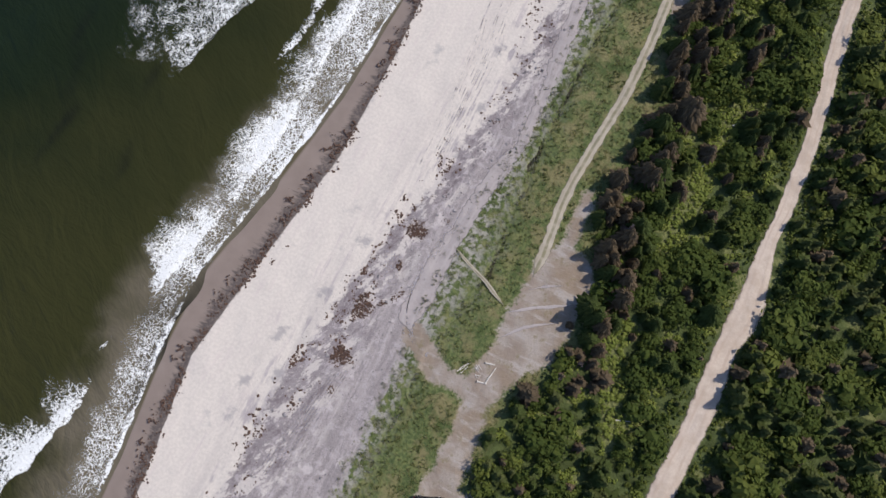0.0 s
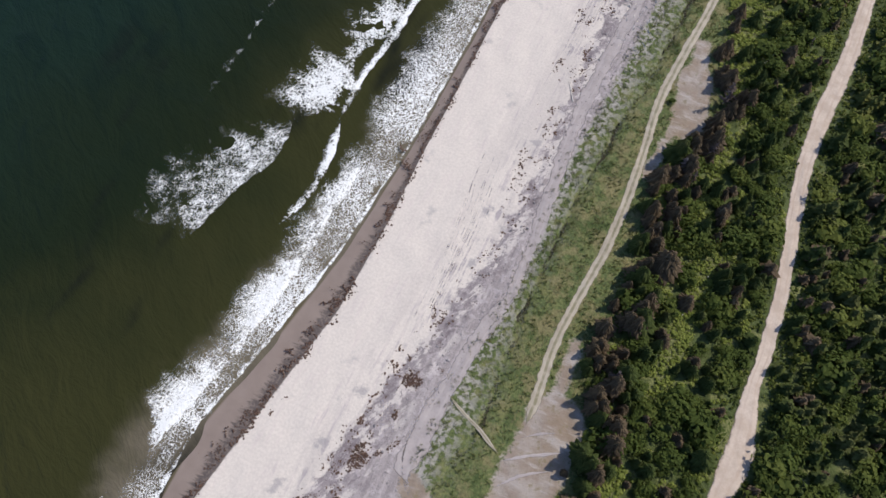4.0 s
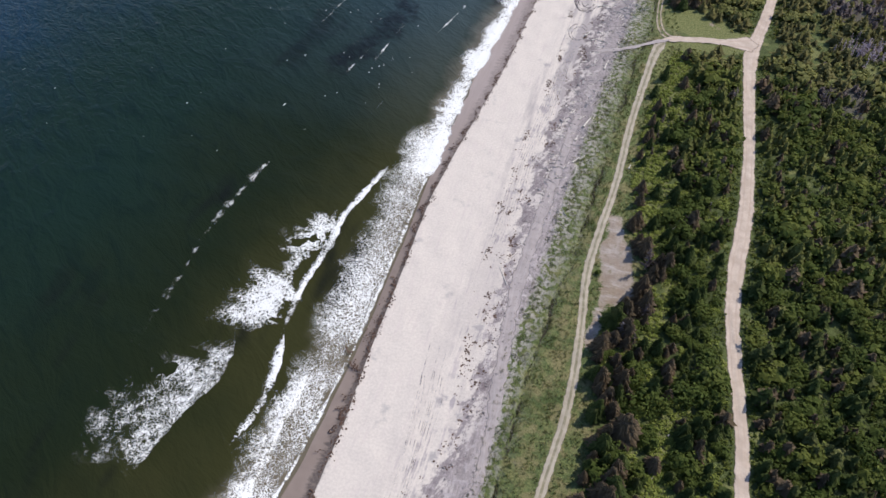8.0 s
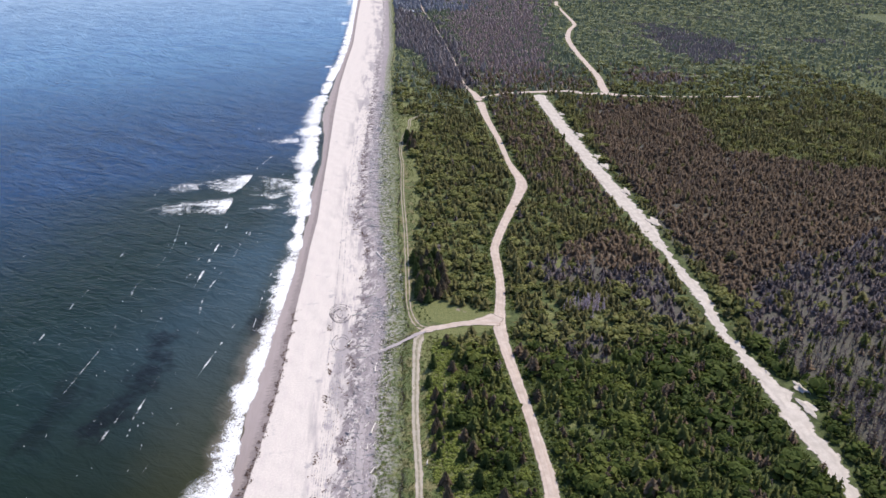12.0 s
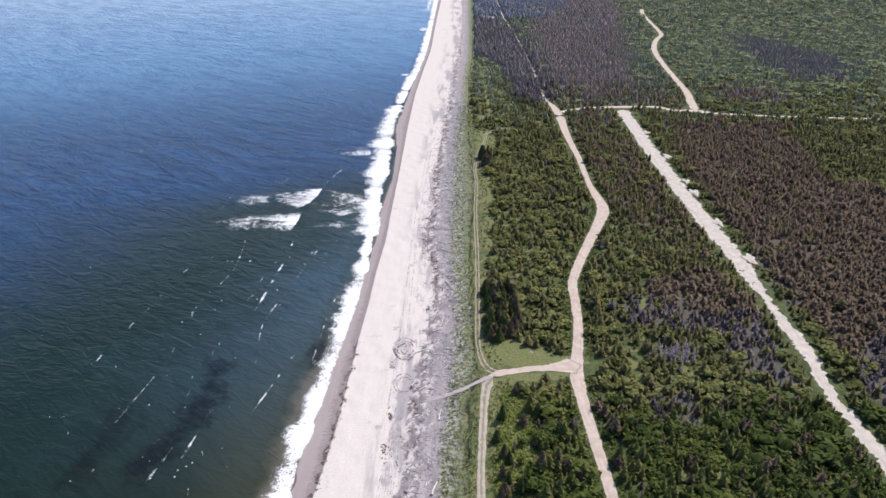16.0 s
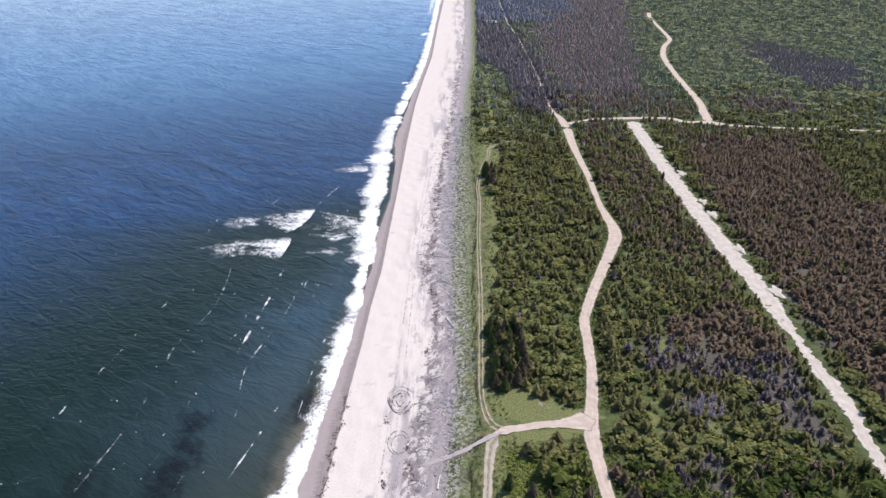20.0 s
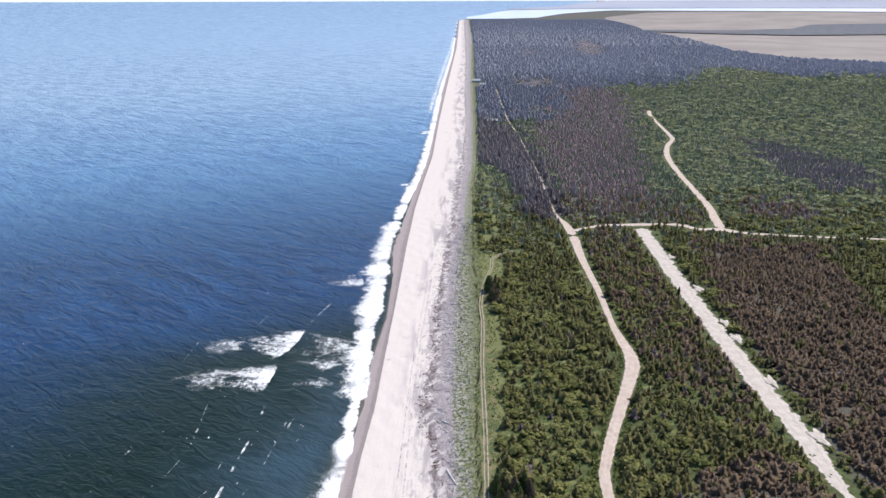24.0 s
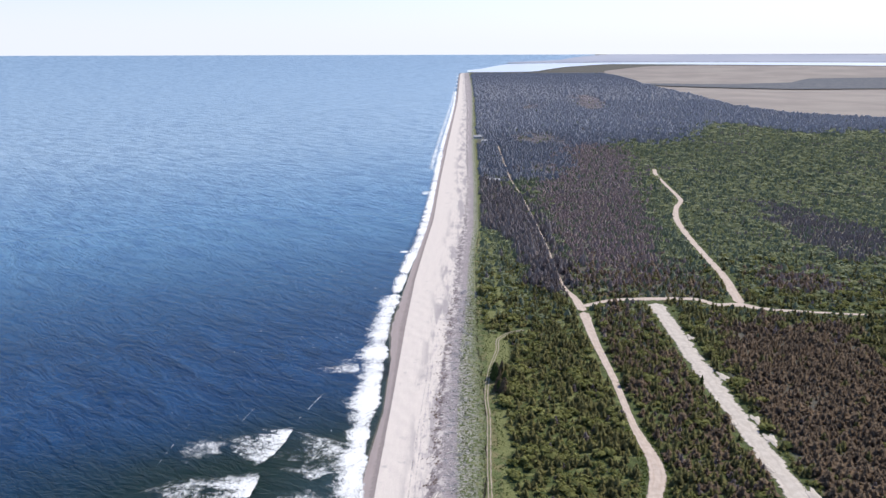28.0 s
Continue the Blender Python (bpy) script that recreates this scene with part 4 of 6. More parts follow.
# wide lacy swash on the sloping wet sand, then the breakers behind it
foam("foam_swash", along(shore_w, -48, 4, -3.2, 24), 3.4, 2.6, 0.60, "thin lacy sheet of foam running up wet sand", 0, 0.35, 3.0)
foam("foam_swash", along(shore_w, -4, 130, -5.0, 50), 6.5, 4.6, 0.74, "thin lacy sheet of foam running up wet sand", 0, 0.25, 3.0)
foam("foam_edge", along(shore_w, -48, 140, -0.7, 60), 0.6, 0.45, 0.80, "white edge of the last wave on wet sand", 0, 0.6)
foam("foam_breaker", [(-47.5, -8), (-47.2, 0), (-45.2, 8), (-43.6, 18), (-42.6, 30), (-42.4, 42), (-41.8, 54)], 5.5, 1.2, 1.0, "broken white wave with ragged seaward side", 0.35)
foam("foam_breaker", [(-55, -46), (-51, -31), (-49.4, -22)], 5.5, 1.2, 1.05, "broken white wave with ragged seaward side", 0.4)
foam("foam_breaker", [(-49.3, 36), (-47.6, 44), (-47.8, 51.5), (-49.8, 61)], 1.3, 0.9, 0.95, "narrow bright line of a breaking wave", 0.45, 0.35)
foam("foam_breaker", [(-50.1, 60), (-50.9, 71.5), (-50.2, 80), (-49.8, 86), (-50.1, 92), (-47.8, 102), (-45.3, 112)], 1.1, 0.9, 1.05, "narrow bright line of a breaking wave", 0.45, 0.45)
foam("foam_patch", [(-58, 57), (-58.5, 63), (-57, 69), (-54.5, 75)], 8.0, 6.5, 0.82, "spreading patch of white foam behind a breaker", 0.1, 0.4)
foam("foam_patch", [(-55.5, 74), (-55.5, 81), (-54, 88), (-52, 94)], 6.0, 4.0, 0.86, "spreading patch of white foam behind a breaker", 0.1, 0.4)
foam("foam_breaker", [(-63.1, 26.4), (-61.4, 37.8), (-58.1, 47.3), (-58.1, 56.8)], 11.0, 1.0, 0.64, "breaking wave trailing torn lacy foam on green water", 0.2, 0.5, 3.0)
foam("foam_patch", [(-66, 27), (-71, 32), (-77, 36)], 5.0, 4.5, 0.40, "torn lacy patch of old foam on green water", 0, 0.5, 3.0)
foam("foam_line", [(-77.3, 50), (-76.5, 67), (-77.2, 81), (-75, 98), (-73, 108)], 0.9, 0.9, 0.5, "broken thin line of foam on a wave crest", 0.2, 0.9)
foam("foam_patch", [(-51, -18), (-50, -15)], 2.2, 1.5, 1.1, "small white patch of foam", 0.1)
# the thick white shore break farther up the beach
foam("foam_shore_break", [(-36.8, 108), (-37.3, 125), (-37.0, 145), (-35.4, 165), (-33.4, 185), (-32.0, 205), (-30.6, 225), (-29.4, 245), (-29.4, 265), (-28.8, 283)], 4.6, 2.9, 1.2, "thick white shore break", 0.25, 0.6)
foam("foam_shore_break", [(-28.0, 273), (-30, 290), (-31, 310), (-31, 335), (-30.5, 361), (-31, 390), (-31.5, 412), (-31, 440), (-27.5, 478)], 7.2, 4.8, 1.2, "thick white shore break", 0.25, 0.5)
foam("foam_shore_break", [(-27.5, 475), (-23.5, 530), (-18.6, 585), (-14.0, 670), (-9.0, 835), (-2, 1105), (26, 1900), (88, 4300)], 5.0, 3.4, 1.3, "thick white shore break", 0.25, 0.25, 2.0, 3.0)
foam("foam_shore_break", along(shore_w, 900, 4300, -10, 60), 4.0, 4.0, 0.7, "outer white line of surf far up the beach", 0.25, 0.25, 2.0, 4.0)
for pts, w, d in (([(-84.3, 161), (-82.6, 172), (-80, 190), (-80.2, 200)], 1.0, 0.52), ([(-50.3, 166), (-46.9, 180), (-43.2, 196)], 0.9, 0.5), ([(-55.6, 198), (-56.4, 213), (-51.5, 238), (-48.8, 265)], 0.8, 0.40),
                  ([(-80, 211), (-80.6, 222), (-75.3, 246), (-77, 274)], 0.8, 0.42), ([(-109.6, 239), (-107.4, 252)], 0.8, 0.5), ([(-69, 140), (-66, 155)], 0.9, 0.55), ([(-56, 128), (-53, 142)], 0.7, 0.5),
                  ([(-38, 190), (-37, 215), (-35, 235)], 0.8, 0.45), ([(-95, 300), (-93, 340)], 0.8, 0.4), ([(-63, 148), (-60, 175)], 0.7, 0.45)):
    foam("foam_line", pts, 0.4 * w, 0.3 * w, d + 0.1, "broken thin line of foam on a wave crest", 0.2, 0.9)
# two waves breaking over the bar, with torn foam between them and the shore
FAN = "fan of white water behind a wave breaking over the bar"
foam("foam_fan", [(-62.5, 303), (-59.5, 309), (-57, 317), (-55, 328)], 21, 1.0, 0.95, FAN, 0.4, 0.45, 2.0)
foam("foam_fan", [(-62, 279), (-61, 285), (-60.5, 291), (-60.5, 300)], 24, 1.0, 1.0, FAN, 0.4, 0.4, 2.0)
foam("foam_fan", [(-37, 372), (-38, 380), (-40, 390)], 22, 1.0, 0.68, FAN, 0.2, 0.5, 2.0)
LACY = "torn lacy foam left behind a broken wave"
foam("foam_lace_patch", [(-43, 294), (-42, 302), (-40, 312), (-36, 320)], 15, 6, 0.62, LACY, 0, 0.5, 3.0)
foam("foam_lace_patch", [(-42, 281), (-42, 285), (-42, 290)], 14, 5, 0.58, LACY, 0, 0.5, 3.0)
foam("foam_lace_patch", [(-86, 306), (-84, 314), (-83, 322)], 7, 8, 0.42, LACY, 0, 0.5, 3.0)
foam("foam_lace_patch", [(-84, 280), (-84, 288), (-86, 296)], 6, 9, 0.45, LACY, 0, 0.5, 3.0)
for pts, a, b, d in (([(-30, 560), (-24, 566)], 4, 4, 1.0), ([(-5, 1000), (2, 1030)], 5, 5, 1.0), ([(-20, 760), (-14, 780)], 5, 4, 0.9)):
    foam("foam_patch", pts, a, b, d, "white water where a wave breaks over the bar", 0.25, 0.5)
for pts, w, d in (([(-55, 330), (-52, 342), (-47.5, 357)], 0.9, 0.5), ([(-58, 277), (-58, 256), (-59.5, 237), (-61, 215)], 1.1, 0.56), ([(-76, 328), (-72, 345)], 0.8, 0.4)):
    foam("foam_line", pts, 0.4 * w, 0.3 * w, d + 0.1, "broken thin line of foam on a wave crest", 0.2, 0.9)

# broken crests of three swells running in towards the bar
for swell, lo, hi in (([(-101, 185), (-94, 234), (-88, 286), (-81, 338), (-78, 372)], 188, 365), ([(-74, 140), (-70, 165), (-61, 264), (-56, 316)], 145, 270), ([(-60, 140), (-57, 165), (-53, 203), (-47, 262)], 150, 258)):
    q = lo
    while q < hi:
        l = float(rng.uniform(3, 15))
        pts = [(float(np.interp(v, [p[1] for p in swell], [p[0] for p in swell])) + float(rng.normal(0, 0.35)), v) for v in np.linspace(q, q + l, 4)]
        foam("foam_line", pts, float(rng.uniform(0.25, 0.55)), float(rng.uniform(0.2, 0.4)), float(rng.uniform(0.5, 0.7)), "broken thin line of foam on a wave crest", 0.2, 0.9)
        q += l + float(rng.gamma(2.0, 7.0))


def whitecaps():
    """Small flecks of foam scattered over the water."""
    n = 170
    y = rng.uniform(90, 520, n)
    o = rng.gamma(2.0, 22, n) + 8
    x = shore_w(y) - o
    v, f = [], []
    for i in range(n):
        k = 8
        a = np.linspace(0, 2 * np.pi, k, endpoint=False)
        l, w = rng.uniform(0.10, 0.36) * (1 + 1.5 * (rng.uniform() > 0.9)), rng.uniform(0.06, 0.16)
        t = 0.35 + rng.normal(0, 0.2)
        px, py = w * np.cos(a) * rng.uniform(0.6, 1.2, k), l * np.sin(a) * rng.uniform(0.6, 1.2, k)
        base = len(v)
        v += [(x[i] + px[q] * np.cos(t) + py[q] * np.sin(t) * 0.6, y[i] + py[q] * np.cos(t) - px[q] * np.sin(t), SEA + 0.22) for q in range(k)]
        f += [(base, base + q, base + q + 1) for q in range(1, k - 1)]
    ob = mesh("foam_flecks", v, f, M_FOAM, {"dens": np.full(len(v), 1.3)})
    tagged(ob, "small white flecks of foam on open water", "foam", "surf", "stuff")


whitecaps()


# ---- plants: shapes as arrays of triangles ----
def join(items):
    v, f, base = [], [], 0
    for a, b in items:
        v.append(a), f.append(b + base)
        base += len(a)
    return np.vstack(v), np.vstack(f)


def spruce_shape(seed, tiers, fronds, fine):
    """A conifer crown one metre high: tiers of drooping fronds round a thin core."""
    r = np.random.default_rng(seed)
    out = []
    for k in range(tiers):
        h = 0.04 + 0.90 * (k / tiers) ** 0.9
        reach = 0.30 * (1 - h) ** 0.75 * r.uniform(0.85, 1.12) + 0.02
        turn = r.uniform(0, 6.28)
        n = max(4, int(fronds * (1 - 0.5 * h)))
        for i in range(n):
            a = turn + 6.283 * (i + r.uniform(-0.25, 0.25)) / n
            l, w = reach * r.uniform(0.6, 1.3), reach * (r.uniform(0.15, 0.27) if fine else r.uniform(0.26, 0.42)) + 0.012
            c, s = math.cos(a), math.sin(a)
            rise, droop = 0.055 + 0.05 * h, -0.07 * r.uniform(0.3, 1.6)
            pts = [(0.0, 0, rise), (0.45 * l, w, rise * 0.4), (l, 0, droop), (0.45 * l, -w, rise * 0.4)]
            if fine:
                pts += [(0.72 * l, w * 0.75, droop * 0.3), (0.72 * l, -w * 0.75, droop * 0.3), (0.55 * l, 0, rise * 0.9)]
                fs = [(0, 6, 1), (1, 6, 4), (4, 6, 2), (2, 6, 5), (5, 6, 3), (3, 6, 0)]
            else:
                fs = [(0, 2, 1), (0, 3, 2)]
            out.append((np.array([(p[0] * c - p[1] * s, p[0] * s + p[1] * c, h + p[2]) for p in pts]), np.array(fs)))
    a = np.arange(5) * 1.2566
    core = np.vstack([np.stack([0.10 * np.cos(a), 0.10 * np.sin(a), np.full(5, 0.03)], 1), [[0, 0, 1.02]]])
    out.append((core, np.array([(i, (i + 1) % 5, 5) for i in range(5)])))
    return join(out)


def shrub_shape(seed, leaves, lumps, size, cores=3):
    """A bushy crown about one metre high and wide: leaf clumps over several lumps."""
    r = np.random.default_rng(seed)
    cs = [(r.uniform(-0.3, 0.3), r.uniform(-0.3, 0.3), r.uniform(0.35, 0.68), r.uniform(0.22, 0.36)) for _ in range(lumps)]
    out = []
    for _ in range(leaves):
        cx, cy, cz, cr = cs[r.integers(lumps)]
        d = r.normal(size=3)
        d[2] = abs(d[2]) * 1.1 - 0.35
        d /= np.linalg.norm(d)
        p = np.array((cx, cy, cz)) + d * cr * r.uniform(0.75, 1.12)
        t = np.cross(d, r.normal(size=3))
        t /= max(np.linalg.norm(t), 1e-6)
        b = np.cross(d, t)
        s = size * r.uniform(0.6, 1.35)
        lift = d * s * r.uniform(-0.2, 0.5)
        q = np.array([p - t * s, p + b * s * 0.7 - lift, p + t * s + lift, p - b * s * 0.7])
        out.append((q, np.array([(0, 1, 2), (0, 2, 3)])))
    for cx, cy, cz, cr in cs[:cores]:
        a = np.arange(5) * 1.2566
        ring = np.stack([cx + 0.75 * cr * np.cos(a), cy + 0.75 * cr * np.sin(a), np.full(5, cz - 0.15 * cr)], 1)
        out.append((np.vstack([ring, [[cx, cy, cz + 0.7 * cr]], [[cx, cy, 0.02]]]), np.array([(i, (i + 1) % 5, 5) for i in range(5)] + [((i + 1) % 5, i, 6) for i in range(5)])))
    return join(out)


def snag_shape(seed, twigs):
    """A dead conifer one metre high: a thin stem with bare, slightly drooping twigs."""
    r = np.random.default_rng(seed)
    a = np.arange(4) * 1.5708
    stem = np.vstack([np.stack([0.022 * np.cos(a), 0.022 * np.sin(a), np.zeros(4)], 1), [[r.uniform(-0.02, 0.02), 0, 1.0]]])
    out = [(stem, np.array([(i, (i + 1) % 4, 4) for i in range(4)]))]
    for k in range(twigs):
        h = 0.12 + 0.82 * k / twigs
        l, t, w = (0.27 * (1 - h) + 0.035) * r.uniform(0.7, 1.25), r.uniform(0, 6.283), 0.018 + 0.02 * (1 - h)
        c, s = math.cos(t), math.sin(t)
        tip = (l * c, l * s, h + r.uniform(-0.03, 0.05))
        out.append((np.array([(-w * s, w * c, h), (w * s, -w * c, h + 0.012), tip, (0, 0, h + 0.05)]), np.array([(0, 1, 2), (0, 2, 3)])))
    return join(out)


def cone_shape(seed, sides, rim):
    """A conifer seen from far: two ragged cones."""
    r = np.random.default_rng(seed)
    out = []
    for lo, hi, w in ((0.0, 0.75, rim), (0.38, 1.02, rim * 0.62)):
        a = np.arange(sides) * 6.2832 / sides + r.uniform(0, 6)
        rr = w * r.uniform(0.7, 1.25, sides)
        out.append((np.vstack([np.stack([rr * np.cos(a), rr * np.sin(a), lo + r.uniform(0, 0.1, sides)], 1), [[0, 0, hi]]]), np.array([(i, (i + 1) % sides, sides) for i in range(sides)])))
    return join(out)


def strew(name, shapes, x, y, height, width, material, label, category, lean=0.06, z=0.0, tint=None):
    """Many plants joined into one mesh."""
    vs, fs, ts, base = [], [], [], 0
    which, turn = rng.integers(0, len(shapes), len(x)), rng.uniform(0, 6.283, len(x))
    lx, ly = rng.normal(0, lean, len(x)), rng.normal(0, lean, len(x))
    tint = rng.uniform(0, 1, len(x)) if tint is None else tint
    for k, (v, f) in enumerate(shapes):
        sel = np.nonzero(which == k)[0]
        if not len(sel):
            continue
        c, s = np.cos(turn[sel])[:, None], np.sin(turn[sel])[:, None]
        w, h = width[sel][:, None], height[sel][:, None]
        px = (v[None, :, 0] * c - v[None, :, 1] * s) * w + v[None, :, 2] * h * lx[sel][:, None] + x[sel][:, None]
        py = (v[None, :, 0] * s + v[None, :, 1] * c) * w + v[None, :, 2] * h * ly[sel][:, None] + y[sel][:, None]
        pz = v[None, :, 2] * h + z
        vs.append(np.stack([px, py, np.broadcast_to(pz, px.shape)], 2).reshape(-1, 3))
        fs.append((f[None] + (np.arange(len(sel)) * len(v))[:, None, None]).reshape(-1, 3) + base)
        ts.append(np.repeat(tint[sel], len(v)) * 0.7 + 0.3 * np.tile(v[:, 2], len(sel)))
        base += len(sel) * len(v)
    if not vs:
        return None
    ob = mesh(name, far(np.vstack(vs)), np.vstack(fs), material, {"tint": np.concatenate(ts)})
    return tagged(ob, label, category, kind="stuff")


def scatter(x0, x1, y0, y1, step, wedge=True):
    gx, gy = np.meshgrid(np.arange(x0, x1, step), np.arange(y0, y1, step))
    x, y = (gx + rng.uniform(-0.48, 0.48, gx.shape) * step).ravel(), (gy + rng.uniform(-0.48, 0.48, gx.shape) * step).ravel()
    keep = (x > wood_f(y) + 0.3 + 0.5 * wave2(x, y, 61, 6) + np.interp(y, [78, 90, 122, 132], [0, 1.9, 1.9, 0])) & (to_segments(x, y, ROAD_SEGS) > 0.75 + 0.18 * step) & (to_segments(x, y, BARE) > 0.6)
    keep &= to_segments(x, y, OPEN) > 0.8 * wave2(x, y, 62, 5)
    keep &= (to_segments(x, y, ROAD_SEGS[:len(MAIN) - 1]) > 1.6 + 1.2 * wave2(x, y, 65, 8)) | (y < 60)
    keep &= (wave2(x, y, 63, 5) + 0.6 * wave2(x, y, 64, 11) > np.where((x < 34) & (y < 170), -0.7, np.where((y > 168) & (x < 72), -0.8, -1.0))) | (y > 470)
    if wedge:
        keep &= x < 0.70 * y + 75
    return x[keep], y[keep]


def wood_kind(x, y):
    """0 spruce, 1 browned spruce, 2 bare grey snag, 3 shrub."""
    n1, n2, n3 = wave2(x, y, 71, 16), wave2(x, y, 72, 6), rng.uniform(0, 1, len(x))
    kind = np.where(n1 * 0.6 + n2 * 0.5 + (n3 - 0.5) * 1.1 > 0.06, 0, 3)
    kind = np.where((kind == 0) & (wave2(x, y, 75, 9) > 0.35) & (y < 170), 1, kind)
    edge = (x < wood_f(y) + 7.2) & (y > 8) & (y < 122)
    kind = np.where(edge & (n3 < 0.72), 1, kind)
    kind = np.where(edge & (n3 > 0.72) & (n3 < 0.86), 0, kind)
    kind = np.where(edge & (n3 > 0.95), 2, kind)
    stand = wave2(x, y, 79, 8) + 0.5 * wave2(x, y, 80, 3.5) > -0.55
    kind = np.where(edge & ~stand, 3, kind)
    deep = (y > 190) & (x > 44)
    kind = np.where(deep & (n1 + (n3 - 0.5) > -0.35), 0, kind)
    lush = (x > 170) & (y > 440)
    kind = np.where(lush, np.where(n1 * 0.4 + n2 * 0.3 + (n3 - 0.5) * 1.2 < 0.1, 3, 0), kind)
    drift = wave2(0.45 * x + 0.9 * y, (0.9 * x - 0.45 * y) * 0.35, 76, 55)
    kind = np.where(lush & (drift + (n3 - 0.5) * 1.5 > 1.25), 2, kind)
    amp = np.clip((y - 150) / 28, 1.5, 34)
    wx, wy = x + amp * (0.5 * wave2(x, y, 73, 26) + 0.4 * wave2(x, y, 77, 9)), y + amp * (wave2(x, y, 74, 40) + 0.6 * wave2(x, y, 78, 14))
    for k, share, poly in STANDS:
        kind = np.where(within(wx, wy, poly) & (n3 < share), k, kind)
    strip = within(wx, wy, OLIVE_STRIP)
    kind = np.where(strip, np.where(n2 * 0.3 + n3 < 0.50, 0, np.where(n3 < 0.80, 1, np.where(n3 < 0.86, 2, 3))), kind)
    north = wy > SLATE_EDGE(wx)
    kind = np.where(north & (n3 < 0.93), 4, kind)
    for poly in HEATHS:
        kind = np.where(within(wx, wy, poly) & (n3 < 0.96), 5, kind)
    kind = np.where((n3 > 0.988) & (y > 100), 2, kind)
    # a green hem of bushes along the pale road
    hem = (to_segments(x, y, PALE_SEGS) < 5.5 + 2.5 * n2) & (x > 104) & (y < 440)
    return np.where(hem & (kind != 3), np.where(n3 < 0.6, 3, 0), kind)


SPRUCE_HI = [spruce_shape(s, 13, 13, True) for s in (1, 2, 3, 4)]
SPRUCE_MID = [spruce_shape(s, 8, 8, False) for s in (11, 12, 13, 14, 15)]
SPRUCE_LOW = [spruce_shape(s, 5, 6, False) for s in (111, 112, 113, 114)]
SHRUB_HI = [shrub_shape(s, 300, 8, 0.074) for s in (21, 22, 23, 24)]
SHRUB_MID = [shrub_shape(s, 66, 7, 0.11) for s in (31, 32, 33, 34, 35)]
SHRUB_NEAR = [shrub_shape(s, 110, 8, 0.085) for s in (331, 332, 333, 334)]
SHRUB_LOW = [shrub_shape(s, 26, 6, 0.19) for s in (131, 132, 133)]
SNAG = [snag_shape(s, 34) for s in (41, 42, 43, 44)]
SNAG_LO = [snag_shape(s, 16) for s in (45, 46, 47)]
CONE = [cone_shape(s, 5, 0.27) for s in (51, 52, 53, 54, 55, 56)]
SPIRE = [(np.vstack([np.stack([0.5 * np.cos(q) * w, 0.5 * np.sin(q) * w, l], 1), [[0.05, 0, 1.0]]]), np.array([(i, (i + 1) % 6, 6) for i in range(6)]))
         for q, w, l in ((np.arange(6) * 1.0472 + 0.3 * k, np.random.default_rng(k).uniform(0.6, 1.25, 6), np.random.default_rng(k + 9).uniform(0, 0.3, 6)) for k in (1, 2, 3, 4, 5))]
SHRUB_FAR = [shrub_shape(s, 7, 5, 0.40, 0) for s in (231, 232, 233, 234)]


def height_of(kind, x, y):
    r = rng.uniform(0, 1, len(x))
    base = np.choose(kind, [2.3 + 2.3 * r, 2.4 + 2.0 * r, 2.4 + 1.8 * r, 0.85 + 2.6 * r ** 2.2, 3.6 + 2.6 * r, 0.8 + 0.5 * r])
    tall = np.clip(wave2(x, y, 81, 40) * 0.2 + wave2(x, y, 82, 9) * 0.22 + 1, 0.6, 1.45)
    edge = (x < wood_f(y) + 7) & (y > 18) & (y < 240)
    far_tall = np.where((x < 95) & (y > 470) & (y < 1300) & (kind == 2), 1.9, 1.0)
    base = base * np.where(kind == 3, np.clip(to_segments(x, y, ROAD_SEGS) / 3.2, 0.4, 1), 1.0)
    return base * tall * np.where(edge & (kind != 3), 1.42, 1.0) * far_tall


# the trees beside the track stand each for itself
x, y = scatter(8, 175, -45, 168, 1.85)
kind = wood_kind(x, y)
size = height_of(kind, x, y)
single = (x < 32.5) & (y > 16) & (y < 124)


def tree_protos(name, shapes, material, label, category, stem):
    protos = []
    for v, f in shapes:
        top = new(name)
        tagged(top, label, category, name.replace("_", " ") + "s by the track")
        bm = bmesh.new()
        if stem == "trunk":
            bmesh.ops.create_cone(bm, segments=7, radius1=0.028, radius2=0.006, depth=0.9, cap_ends=True, matrix=Matrix.Translation((0, 0, 0.44)))
            part("trunk", bm, M_BARK, top)
        else:
            for k in range(4):
                a = k * 1.6 + len(protos)
                bmesh.ops.create_cone(bm, segments=5, radius1=0.022, radius2=0.008, depth=0.55, cap_ends=True,
                                      matrix=Matrix.Rotation(a, 4, "Z") @ Matrix.Rotation(0.35, 4, "Y") @ Matrix.Translation((0, 0, 0.26)))
            part("stems", bm, M_BARK, top)
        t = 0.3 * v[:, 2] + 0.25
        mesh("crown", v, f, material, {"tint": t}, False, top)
        protos.append(top)
    return protos


def snag_protos():
    protos = []
    for v, f in SNAG:
        top = mesh("dead_tree", v, f, M_DEAD, {"tint": 0.5 * v[:, 2] + 0.2})
        protos.append(tagged(top, "leafless grey dead spruce with bare twigs", "dead tree", "dead trees by the track"))
    return protos


